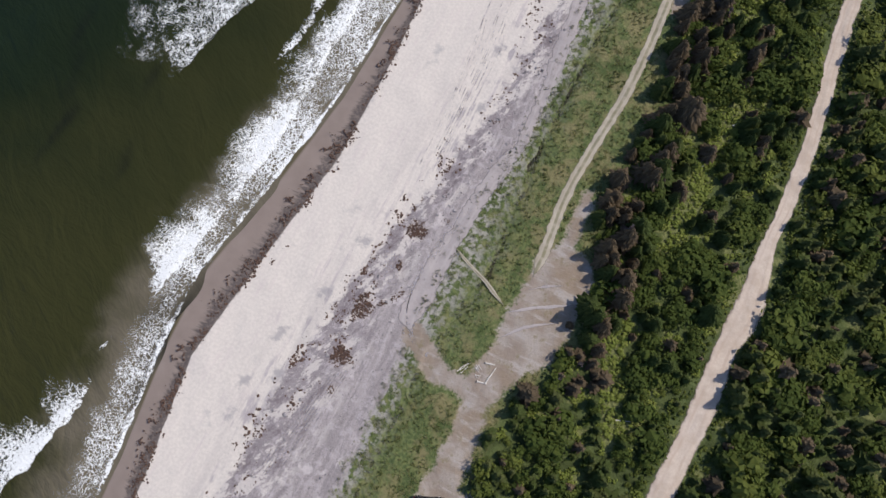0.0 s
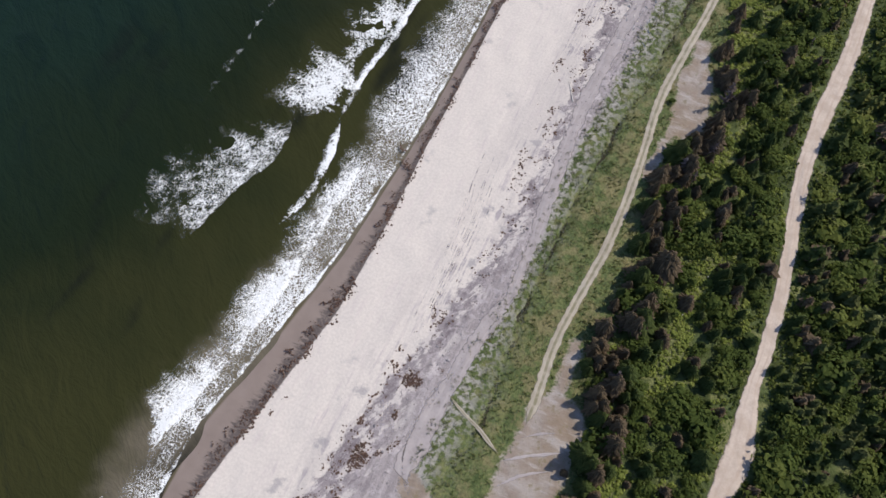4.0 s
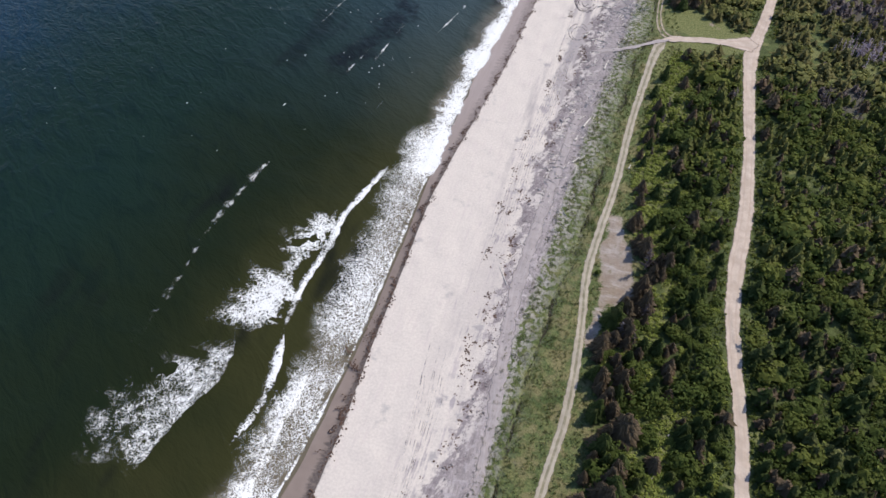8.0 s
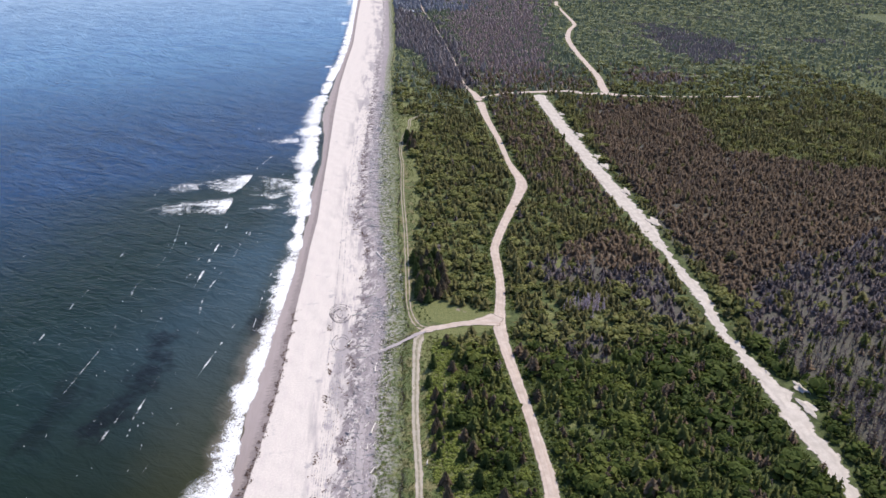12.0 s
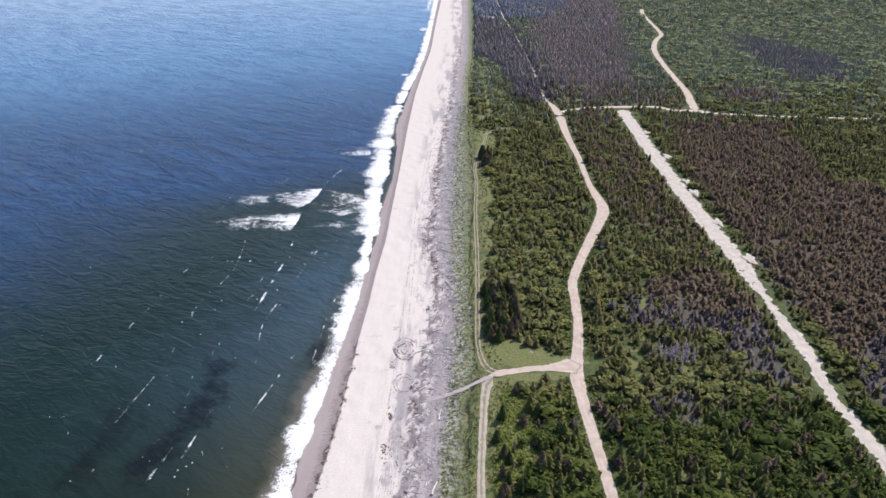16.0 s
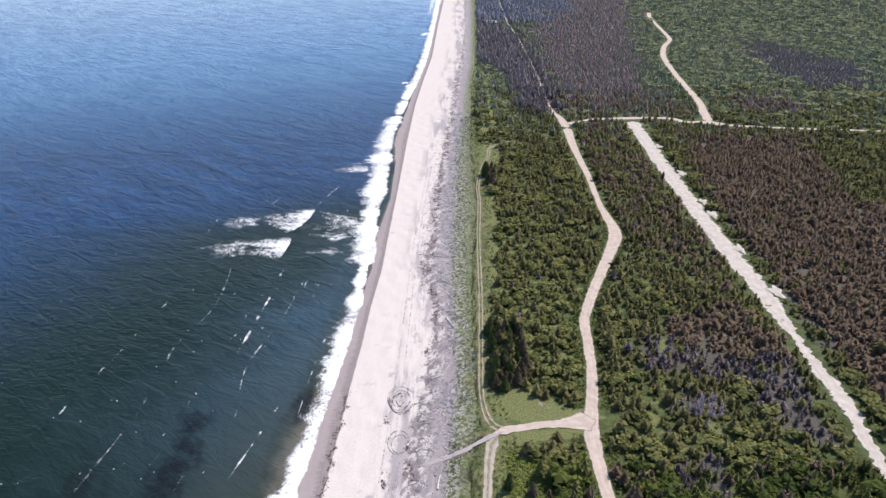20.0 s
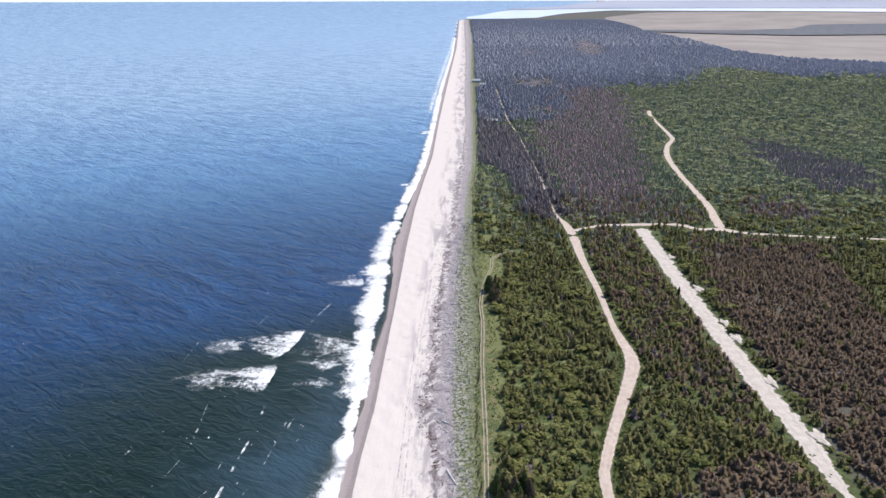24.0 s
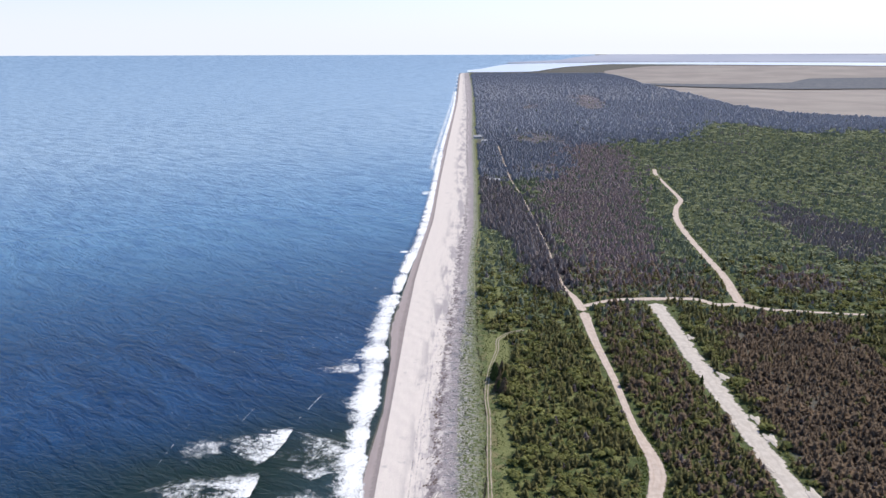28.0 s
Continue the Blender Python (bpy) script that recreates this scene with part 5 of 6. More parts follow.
PROTO = [tree_protos("spruce_tree", SPRUCE_HI, M_SPRUCE, "dark green bushy spruce in rough grass", "tree", "trunk"),
         tree_protos("browned_spruce", SPRUCE_HI, M_BROWN, "brownish spruce with rusty needles beside the track", "tree", "trunk"),
         snag_protos(),
         tree_protos("leafy_shrub", SHRUB_HI, M_SHRUB, "bright green leafy shrub in undergrowth", "shrub", "stems")]
for i in np.nonzero(single)[0]:
    k = int(kind[i])
    j = int(rng.integers(0, 4))
    h = float(size[i])
    w = h * float(rng.uniform(0.95, 1.3)) * (1.15 if k < 2 else 1.5 if k == 3 else 1.0)
    m = pose(float(x[i]), float(y[i]), 0.0, float(rng.normal(0, 3)), float(rng.normal(0, 3)), float(rng.uniform(0, 360))) @ Matrix.Diagonal((w, w, h, 1))
    copy_thing(PROTO[k][j], m)


def plant(zone, x, y, kind, size, shapes, widths, rust=M_RUST, leaf=M_SHRUB, needle=M_YOUNG, dead=M_DEAD, slate=M_SLATE):
    names = (("spruce_wood", "dense dark green young spruces", needle), ("browned_wood", "dense brownish spruces with rusty needles", rust),
             ("dead_wood", "leafless grey-purple dead spruces", dead), ("shrub_thicket", "dense bright green leafy shrubs", leaf), ("slate_wood", "dense spruces in haze-paled slate grey", slate), ("heath", "low mauve-grey scrub in clearings", M_HEATH))
    for k, (name, label, material) in enumerate(names):
        s = kind == k
        if s.any():
            j = (0, 1, 2, 3, 0, 3)[k]
            tint = np.clip(0.45 + 0.30 * wave2(x[s], y[s], 88, 13) + rng.uniform(-0.3, 0.35, s.sum()), 0, 1)
            strew(name, shapes[j], x[s], y[s], size[s], size[s] * widths[j] * rng.uniform(0.8, 1.25, s.sum()), material, label + " " + zone, "shrubs" if k in (3, 5) else "woods", tint=tint)


s = ~single & (x < 68) & (y < 100)
plant("beside the dirt road", x[s], y[s], kind[s], size[s], (SPRUCE_MID, SPRUCE_MID, SNAG, SHRUB_NEAR), (1.3, 1.3, 1.0, 1.7), M_BROWN, M_SHRUB, M_SPRUCE)
s = ~single & (x < 72) & ~((x < 68) & (y < 100))
plant("near the dirt road", x[s], y[s], kind[s], size[s], (SPRUCE_MID, SPRUCE_MID, SNAG, SHRUB_MID), (1.3, 1.3, 1.0, 1.7), M_BROWN, M_SHRUB, M_YOUNG)
s = ~single & (x >= 72)
plant("before the pale road", x[s], y[s], kind[s], size[s], (SPRUCE_LOW, SPRUCE_LOW, SNAG_LO, SHRUB_LOW), (1.3, 1.3, 1.2, 1.8))
# herbs in the openings
hx, hy = rng.uniform(9, 34, 15500), rng.uniform(-15, 177, 15500)
inside = (to_segments(hx, hy, OPEN) < 0.5) & (hx > wood_f(hy) - 1) & (to_segments(hx, hy, ROAD_SEGS) > 0.5) & (to_segments(hx, hy, BARE) > 0.5)
inside |= (wave2(hx, hy, 63, 5) + 0.6 * wave2(hx, hy, 64, 11) < -0.6) & (hx > wood_f(hy) + 1) & (to_segments(hx, hy, ROAD_SEGS) > 0.5)
hx, hy = hx[inside], hy[inside]
hh = rng.uniform(0.2, 0.62, len(hx))
strew("herb_undergrowth", [shrub_shape(s, 11, 4, 0.26, 1) for s in (141, 142, 143)], hx, hy, hh, hh * 2.0, M_HERB, "bright green herbs and ferns in forest openings", "undergrowth")
vy = rng.uniform(-40, 330, 6500)
vx = np.interp(vy, [p[1] for p in MAIN], [p[0] for p in MAIN]) + rng.choice([-1, 1], 6500) * rng.uniform(1.6, 5.0, 6500)
verge = to_segments(vx, vy, ROAD_SEGS) > 0.25
vx, vy = vx[verge], vy[verge]
vh = rng.uniform(0.15, 0.5, len(vx))
strew("verge_herbs", [shrub_shape(s, 9, 4, 0.26, 1) for s in (151, 152, 153)], vx, vy, vh, vh * 1.9, M_SHRUB, "low green herbs on the verge of the dirt road", "undergrowth")
x, y = scatter(12, 330, 168, 560, 2.2)
thin = rng.uniform(0, 1, len(x)) < (560 - y) / 170
x, y = x[thin], y[thin]
kind = wood_kind(x, y)
plant("between the two roads", x, y, kind, height_of(kind, x, y) * 0.85, (SPRUCE_LOW, SPRUCE_LOW, SPRUCE_LOW * 2 + SNAG_LO, SHRUB_LOW), (1.8, 2.2, 1.7, 1.75), M_RUST, M_LUSH, M_MIDGREEN)
sx, sy = rng.normal(67, 3.4, 90), rng.normal(190.5, 2.6, 90)
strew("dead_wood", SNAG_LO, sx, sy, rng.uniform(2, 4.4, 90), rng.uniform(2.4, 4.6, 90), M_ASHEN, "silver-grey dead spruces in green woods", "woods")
x, y = scatter(15, 520, 390, 760, 2.7)
thin = rng.uniform(0, 1, len(x)) > (560 - y) / 170
x, y = x[thin], y[thin]
kind = wood_kind(x, y)
plant("beyond the crossing road", x, y, kind, height_of(kind, x, y) * 0.72, (CONE, CONE, CONE, SHRUB_FAR), (2.0, 2.0, 1.6, 2.5), M_RUST_HAZED, M_LEAF_HAZED, M_GREENFAR, M_DEAD_HAZED)
x, y = scatter(15, 950, 760, 1400, 3.7)
thin = rng.uniform(0, 1, len(x)) < (1400 - y) / 300
x, y = x[thin], y[thin]
kind = wood_kind(x, y)
plant("beyond the crossing road", x, y, kind, height_of(kind, x, y) * 0.8, (CONE, CONE, CONE, SHRUB_FAR), (2.1, 2.3, 1.8, 3.0), M_RUST_HAZED, M_LEAF_HAZED, M_GREENFAR, M_DEAD_HAZED, M_GREYWOOD)


def off_marsh(x, y):
    return np.hypot(x, y - 94) < np.where(np.degrees(np.arctan2(x, y - 94)) < MARSH_EDGE[0][0], 9e9, np.interp(np.degrees(np.arctan2(x, y - 94)), *MARSH_EDGE))


x, y = scatter(40, 1300, 1100, 2000, 5.6)
ok = off_marsh(x, y) & (rng.uniform(0, 1, len(x)) > (1400 - y) / 300)
x, y = x[ok], y[ok]
kind = wood_kind(x, y)
plant("on the far spit", x, y, kind, height_of(kind, x, y), (SPIRE, SPIRE, SPIRE, SHRUB_FAR), (1.25, 1.4, 1.2, 4.0), M_RUST_HAZED, M_LEAF_HAZED, M_GREENFAR, M_DEAD_HAZED)
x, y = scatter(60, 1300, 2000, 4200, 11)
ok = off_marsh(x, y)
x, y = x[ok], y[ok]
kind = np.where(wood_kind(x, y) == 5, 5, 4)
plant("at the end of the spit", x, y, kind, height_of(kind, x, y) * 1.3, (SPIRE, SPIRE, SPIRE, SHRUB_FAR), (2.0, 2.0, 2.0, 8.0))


# ---- grass, kelp, driftwood ----
def tuft_shape(seed, blades):
    r = np.random.default_rng(seed)
    out = []
    for _ in range(blades):
        a, l = r.uniform(0, 6.283), r.uniform(0.35, 0.75)
        c, s, w = math.cos(a), math.sin(a), 0.075
        bx, by = r.uniform(-0.25, 0.25, 2)
        out.append((np.array([(bx - w * s, by + w * c, 0), (bx + w * s, by - w * c, 0), (bx + l * 0.6 * c, by + l * 0.6 * s, r.uniform(0.45, 1.0))]), np.array([(0, 1, 2)])))
    return join(out)


TUFT = [tuft_shape(s, 9) for s in (71, 72, 73, 74)]


def grass(name, n, lo, hi, y0, y1, material, label, h, seed, gate):
    """Tufts between two lines along the shore, thinned by gate."""
    y = rng.uniform(y0, y1, n)
    x = lo(y) + (hi(y) - lo(y)) * rng.uniform(0, 1, n)
    keep = (to_segments(x, y, ROAD_SEGS) > 0.1) & (to_segments(x, y, BARE) > 0.3) & (wave2(x, y, seed, 5) + 0.7 * wave2(x, y, seed + 1, 2) > gate)
    x, y = x[keep], y[keep]
    hh = h * rng.uniform(0.6, 1.4, len(x))
    strew(name, TUFT, x, y, hh, hh * 1.3, material, label, "grass", 0.1, 0.05)


def shifted(line, dx):
    return lambda q: line(q) + dx


grass("grass_bank", 15000, shifted(shore_v, 0.8), shifted(wood_f, 1), -40, 180, M_GRASS, "rough green grass beside the track", 0.42, 91, -0.6)
grass("grass_bank", 6500, shifted(shore_v, 1.5), shifted(wood_f, 1), 180, 470, M_GRASS, "rough green grass above the gravel", 0.5, 93, -0.5)
grass("beach_grass", 11000, shifted(shore_v, -1.2), shifted(shore_s, 0.3), -40, 180, M_PALE, "silvery beach grass at the edge of the gravel", 0.38, 95, 0.1)
grass("beach_grass", 5000, shifted(shore_v, -1.0), shifted(shore_s, 0.0), 180, 470, M_PALE, "silvery beach grass at the edge of the gravel", 0.42, 97, -0.1)


def blob_shape(seed):
    r = np.random.default_rng(seed)
    k = 5
    a = np.arange(k) * 6.2832 / k
    rr = r.uniform(0.5, 1.2, k)
    ring = np.stack([rr * np.cos(a), rr * np.sin(a), np.zeros(k)], 1)
    up = np.stack([0.6 * rr * np.cos(a + 0.3), 0.6 * rr * np.sin(a + 0.3), r.uniform(0.6, 1, k)], 1)
    i = np.arange(k)
    j = (i + 1) % k
    return np.vstack([ring, up]), np.vstack([np.stack([i, j, j + k], 1), np.stack([i, j + k, i + k], 1), np.array([(k, k + q, k + q + 1) for q in range(1, k - 1)])])


BLOB = [blob_shape(s) for s in (81, 82, 83, 84, 85)]


def kelp(name, x, y, w, label):
    strew(name, BLOB, x, y, w * 0.35, w, M_KELP, label, "seaweed", 0.0, 0.0)


def kelp_line(line, n, y0, y1, spread, gate, size, seed):
    y = rng.uniform(y0, y1, n)
    x = line(y) + rng.normal(0, spread, n) + 0.6 * wave2(y * 0, y, seed, 9)
    keep = wave2(x * 0.2, y, seed + 1, 12) + 0.8 * wave2(x * 0.2, y, seed + 2, 4) > gate
    return x[keep], y[keep], size * rng.uniform(0.4, 1.6, keep.sum())


kelp("kelp_wrack", *kelp_line(shifted(shore_d, -0.4), 2600, -45, 200, 0.38, -0.35, 0.165, 101), "dark strand line of kelp on wet sand")
kelp("kelp_wrack", *kelp_line(shifted(shore_d, -1.6), 900, -45, 80, 0.7, -0.1, 0.12, 104), "dark strand line of kelp on wet sand")
mid_line = curve(-60, -23, 0, -21, 12, -19.4, 26, -18.5, 36, -15.5, 48, -12.5, 62, -13.5, 80, -16, 100, -16.5, 130, -16.5, 165, -14, 200, -15, 260, -14, 480, -2)
kelp("kelp_wrack", *kelp_line(mid_line, 1500, -45, 190, 0.5, 0.1, 0.2, 119), "scattered dark kelp where sand meets gravel")
kelp("kelp_wrack", *kelp_line(shifted(shore_g, 0.2), 1500, -45, 175, 0.8, 0.25, 0.24, 107), "scattered dark kelp where sand meets gravel")
kelp("kelp_wrack", *kelp_line(shifted(shore_g, 2.5), 800, -45, 40, 1.6, 0.3, 0.24, 110), "scattered dark kelp where sand meets gravel")
kelp("kelp_wrack", *kelp_line(shifted(shore_g, 3.0), 1500, 110, 470, 2.2, 0.1, 0.22, 113), "scattered dark debris on grey gravel")
kelp("kelp_wrack", *kelp_line(shifted(shore_g, 1.0), 1300, 230, 480, 1.4, 0.0, 0.36, 116), "dark heaps of weed along the gravel ridge")


def kelp_clumps(line, n, y0, y1, spread, label):
    """Torn clumps of weed, each a wandering string of pieces."""
    xs, ys, ws = [], [], []
    for _ in range(n):
        cy = rng.uniform(y0, y1)
        cx, a, m = float(line(cy)) + rng.normal(0, spread), rng.uniform(0, 6.28), int(rng.integers(4, 22))
        for _ in range(m):
            a += rng.normal(0, 0.9)
            cx, cy = cx + 0.16 * math.cos(a), cy + 0.20 * math.sin(a)
            xs.append(cx + rng.normal(0, 0.1)), ys.append(cy + rng.normal(0, 0.1)), ws.append(rng.uniform(0.07, 0.24))
    kelp("kelp_wrack", np.array(xs), np.array(ys), np.array(ws), label)


kelp_clumps(shifted(shore_g, 0.3), 120, -45, 40, 0.7, "torn dark kelp clumps at the edge of white sand")
kelp_clumps(shifted(shore_g, 3.4), 90, -45, 60, 2.2, "torn dark kelp clumps on mauve gravel")
kelp_clumps(shifted(shore_g, -1.2), 60, 55, 110, 0.8, "torn dark kelp clumps at the edge of white sand")
kelp_clumps(shifted(shore_g, 0.5), 110, 110, 230, 1.6, "torn dark kelp clumps on mauve gravel")
kelp_clumps(shifted(shore_g, 1.6), 330, 215, 480, 2.0, "torn dark kelp clumps along the gravel ridge")
kelp_clumps(shifted(shore_d, -1.0), 60, -45, 60, 1.0, "dark kelp clumps on brown wet sand")


def kelp_heap(cx, cy, w, l, turn):
    n = int(w * l * 42)
    q, rad = rng.uniform(0, 6.283, n), rng.uniform(0, 1, n) ** 0.6
    rad *= 0.5 * (1 + 0.18 * np.sin(3 * q + cx) + 0.14 * np.sin(5 * q + cy) + 0.1 * np.sin(9 * q))
    px, py = rad * np.cos(q) * w, rad * np.sin(q) * l
    x, y = cx + px * math.cos(turn) - py * math.sin(turn), cy + px * math.sin(turn) + py * math.cos(turn)
    s = 0.15 * rng.uniform(0.4, 1.7, n)
    strew("seaweed_heap", BLOB, x, y, s * 0.9, s, M_KELP, "reddish-brown heap of dried seaweed on gravel", "seaweed", 0.0, 0.0)


for spec in ((-14.7, 20.9, 3.3, 2.9, 0.5), (-16.4, -2.2, 3.4, 3.1, 0.4), (-17.0, 6.0, 3.2, 4.3, 0.1), (-12.9, 10.2, 1.2, 3.0, -0.3), (-14.4, 8.0, 1.5, 1.0, 0.7), (-20.8, -2.0, 2.2, 0.8, 0.6), (-14.8, 14.6, 0.8, 1.6, 0.2), (-15.5, -7.2, 1.2, 1.2, 0.2)):
    kelp_heap(*spec)


def log_mesh(seed):
    """A weathered trunk one metre long with a knotty taper and a root flare."""
    r = np.random.default_rng(seed)
    k, n = 9, 8
    t = np.linspace(0, 1, k)
    rad = 0.5 * (1 - 0.35 * t) * (1 + 0.12 * r.normal(size=k))
    rad[0] *= 1.35
    rad[-1] *= 0.6
    bend = 0.25 * np.sin(t * 3 + r.uniform(0, 6))
    a = np.arange(n) * 6.2832 / n
    v = np.stack([np.repeat(t, n) - 0.5, (rad[:, None] * np.cos(a) * (1 + 0.1 * r.normal(size=(k, n))) + bend[:, None]).ravel(), (rad[:, None] * np.sin(a) + 0.45).ravel()], 1)
    f = np.array([(i * n + j, i * n + (j + 1) % n, (i + 1) * n + (j + 1) % n, (i + 1) * n + j) for i in range(k - 1) for j in range(n)])
    me_caps = [(0, 0), (k - 1, 1)]
    bm = bmesh.new()
    vs = [bm.verts.new(p) for p in v]
    for q in f:
        bm.faces.new([vs[i] for i in q])
    for row, flip in me_caps:
        ring = [vs[row * n + j] for j in range(n)]
        bm.faces.new(ring if flip else ring[::-1])
    me = bpy.data.meshes.new("driftwood_log")
    bm.normal_update()
    bm.to_mesh(me)
    bm.free()
    me.materials.append(M_LOG)
    return me


LOGS = [log_mesh(s) for s in (1, 2, 3, 4)]


def log(name, cx, cy, length, thick, turn, label, group="driftwood on the beach", z=0.1):
    ob = new(name, LOGS[int(rng.integers(0, 4))])
    ob.matrix_basis = pose(cx, cy, z, 0, 0, turn) @ Matrix.Diagonal((length, thick, thick, 1))
    return tagged(ob, label, "log", group)


for cx, cy, l, th, a in ((2.3, 233, 7.5, 0.55, -68), (-6.3, 194, 3.2, 0.4, 28), (-1.3, 165, 4.5, 0.35, 82), (-2.6, 139.3, 4.2, 0.5, 75), (-4.1, 141, 2.4, 0.25, 55), (9.6, 126.2, 1.6, 0.3, 80),
                         (21.7, 110.6, 3.5, 0.3, 70), (-3.0, 125, 2.6, 0.3, 60), (-5.5, 118, 1.8, 0.25, 20), (-11.8, 86, 5.2, 0.18, 120), (-10.8, 92, 3.4, 0.2, 65), (-4.2, 133, 2.2, 0.3, 80),
                         (-6.0, 176, 2.4, 0.35, 40), (-2.0, 205, 3.0, 0.35, 30), (1.0, 260, 4.0, 0.5, -40), (-3, 285, 5.0, 0.5, 75), (2, 310, 4.0, 0.4, 30), (-8.5, 178, 2.2, 0.4, 60),
                         (24.5, 60, 1.8, 0.2, 60), (22.3, 51, 2.0, 0.2, 70), (26.5, 8, 2.6, 0.2, 20)):
    log("driftwood_log", cx, cy, l, th, a, "bleached grey driftwood log on gravel")

# squared logs laid out as seats on the sandy lot
for cx, cy, l, a in ((5.55, 5.35, 3.0, 82), (4.7, 6.95, 1.5, 10), (4.75, 3.75, 1.5, 14)):
    log("seat_log", cx, cy, l, 0.26, a, "pale squared log seat on the sandy lot", "log seats", 0.08)
for cx, cy, l, a in ((3.2, 5.6, 1.0, -35), (3.5, 5.8, 0.9, -35), (3.3, 5.3, 0.8, -30), (3.6, 4.5, 0.6, 20), (4.0, 4.6, 0.5, 60), (3.8, 4.2, 0.4, 0), (1.2, 4.9, 1.6, 60), (1.5, 4.4, 1.5, 66), (1.0, 4.2, 1.3, 52), (1.6, 5.3, 1.2, 58)):
    log("firewood_piece", cx, cy, l, 0.15, a, "split pale firewood lying by the log seats", "firewood", 0.08)


def litter(n, lo, hi, y0, y1, size, label):
    """Bleached sticks and branches thrown up along the gravel."""
    y = rng.uniform(y0, y1, n)
    x = lo(y) + (hi(y) - lo(y)) * rng.uniform(0, 1, n)
    keep = wave2(x, y, 121, 14) + 0.8 * wave2(x, y, 122, 5) > -0.35
    x, y = x[keep], y[keep]
    stick = (np.array([(-0.5, -0.5, 0), (0.5, -0.4, 0), (0.5, 0.4, 0), (-0.5, 0.5, 0), (-0.48, 0, 0.9), (0.48, 0, 0.7)]), np.array([(0, 1, 5), (0, 5, 4), (1, 2, 5), (2, 3, 4), (2, 4, 5), (3, 0, 4)]))
    m = len(x)
    l, w, a = size * rng.gamma(2, 0.5, m) + 0.3, rng.uniform(0.08, 0.2, m), rng.uniform(0, 3.14, m)
    v, f = stick
    c, s = np.cos(a)[:, None], np.sin(a)[:, None]
    px, py = v[None, :, 0] * l[:, None], v[None, :, 1] * w[:, None]
    co = np.stack([px * c - py * s + x[:, None], px * s + py * c + y[:, None], v[None, :, 2] * w[:, None] + 0.12 + 0 * px], 2).reshape(-1, 3)
    fs = (f[None] + (np.arange(m) * 6)[:, None, None]).reshape(-1, 3)
    tagged(mesh("driftwood_litter", co, fs, M_LOG), label, "driftwood", kind="stuff")


litter(900, shifted(shore_g, 2), shifted(shore_v, 1.5), 100, 200, 0.5, "bleached sticks strewn over gravel")
litter(3800, shifted(shore_g, 4), shifted(shore_v, 5.0), 190, 480, 1.1, "bleached sticks strewn over gravel and grass")


def stones(n, lo, hi, y0, y1, size, label):
    y = rng.uniform(y0, y1, n)
    x = lo(y) + (hi(y) - lo(y)) * rng.uniform(0, 1, n)
    w = size * rng.gamma(2, 0.5, n) + 0.05
    strew("pebbles", BLOB, x, y, w * 0.6, w, M_STONE, label, "stones", 0.0, 0.08)


M_STONE = plain_material("grey_stone", (0.16, 0.145, 0.15), (0.36, 0.33, 0.33), 1.5)
stones(1800, shifted(shore_g, 0.5), shifted(shore_v, 0), -40, 200, 0.10, "loose grey pebbles and cobbles")
stones(1000, shifted(shore_g, 0.5), shifted(shore_v, 0), 200, 480, 0.12, "loose grey pebbles and cobbles")


def tyre_mark(pts, wide=0.22, label="dark tyre tracks pressed into pale sand", material=None):
    line = smooth_line([(*p, 0) for p in pts], 0.5)
    n, side = len(line), sideways(line)
    u = np.linspace(-1, 1, 3)
    w = wide * (0.7 + 0.5 * np.abs(wave2(line[:, 0], line[:, 1], 131, 3)))[:, None] * u[None]
    x, y = line[:, :1] + side[:, :1] * w, line[:, 1:2] + side[:, 1:] * w
    v = np.stack([x.ravel(), y.ravel(), (ground_z(x, y) + 0.012 + 0.012 * (1 - np.abs(u[None])) + 0 * x).ravel()], 1)
    tagged(mesh("tyre_mark", v, grid_faces(n, 3)[:, ::-1], material or M_MARK, {"dens": np.full(n * 3, 0.6)}, True), label, "tyre track", "tyre marks", "structure")


def ground_z(x, y):
    """Height of the open sand between the strand line and the gravel."""
    zone = 2 + (x - shore_d(y)) / (shore_g(y) - shore_d(y))
    return np.interp(zone, [2, 3, 3.6, 4], [0, 0.05, 0.12, 0.1]) + 0.07 * wave2(x, y, 3, 9) + 0.05 * wave2(x, y, 4, 2.7) + 0.02


def mark_material(name="pressed_sand", a=(0.26, 0.235, 0.24), b=(0.38, 0.34, 0.345), gap=0.42, cover=0.6):
    m = Mat(name, 0.95, 0.1)
    m.put(m.b, "Alpha", m.step(m.noise(0.5, 5, 0.7), gap, gap + 0.33, 0.0, cover))
    return m.done(m.mix(m.noise(3.0, 3), a, b))


M_RING = mark_material("dark_tyre_ring", (0.13, 0.115, 0.12), (0.22, 0.195, 0.20), 0.30, 0.85)
M_MARK, M_RIDGE = mark_material(), mark_material("pale_tyre_ridge", (0.46, 0.42, 0.415), (0.56, 0.52, 0.51))
for k in range(9):
    o = 0.75 * k + 0.3 * math.sin(5 * k)
    tyre_mark([(-21.5 + o * 0.8, 66 - 9 * math.sin(7.3 * k) ** 2), (-20.6 + o * 0.75, 55), (-19.6 + o * 0.6, 44), (-19.2 + o * 0.5, 30 + 11 * math.sin(4.1 * k) ** 2)], 0.11)
for k in range(9):
    o = 0.42 * k
    tyre_mark([(-4.5, 3.6 + 0.1 * k), (-7.5, 4.6 + o * 0.3), (-10.0 - o * 0.2, 7.5 + o * 0.5), (-11.6 + o * 0.2, 12 + o), (-11.2 + o * 0.6, 19 + o), (-9.6 + o * 0.5, 27 + o)], 0.09, "curving pale tyre ridges in grey gravel", M_RIDGE if k % 2 else M_MARK)
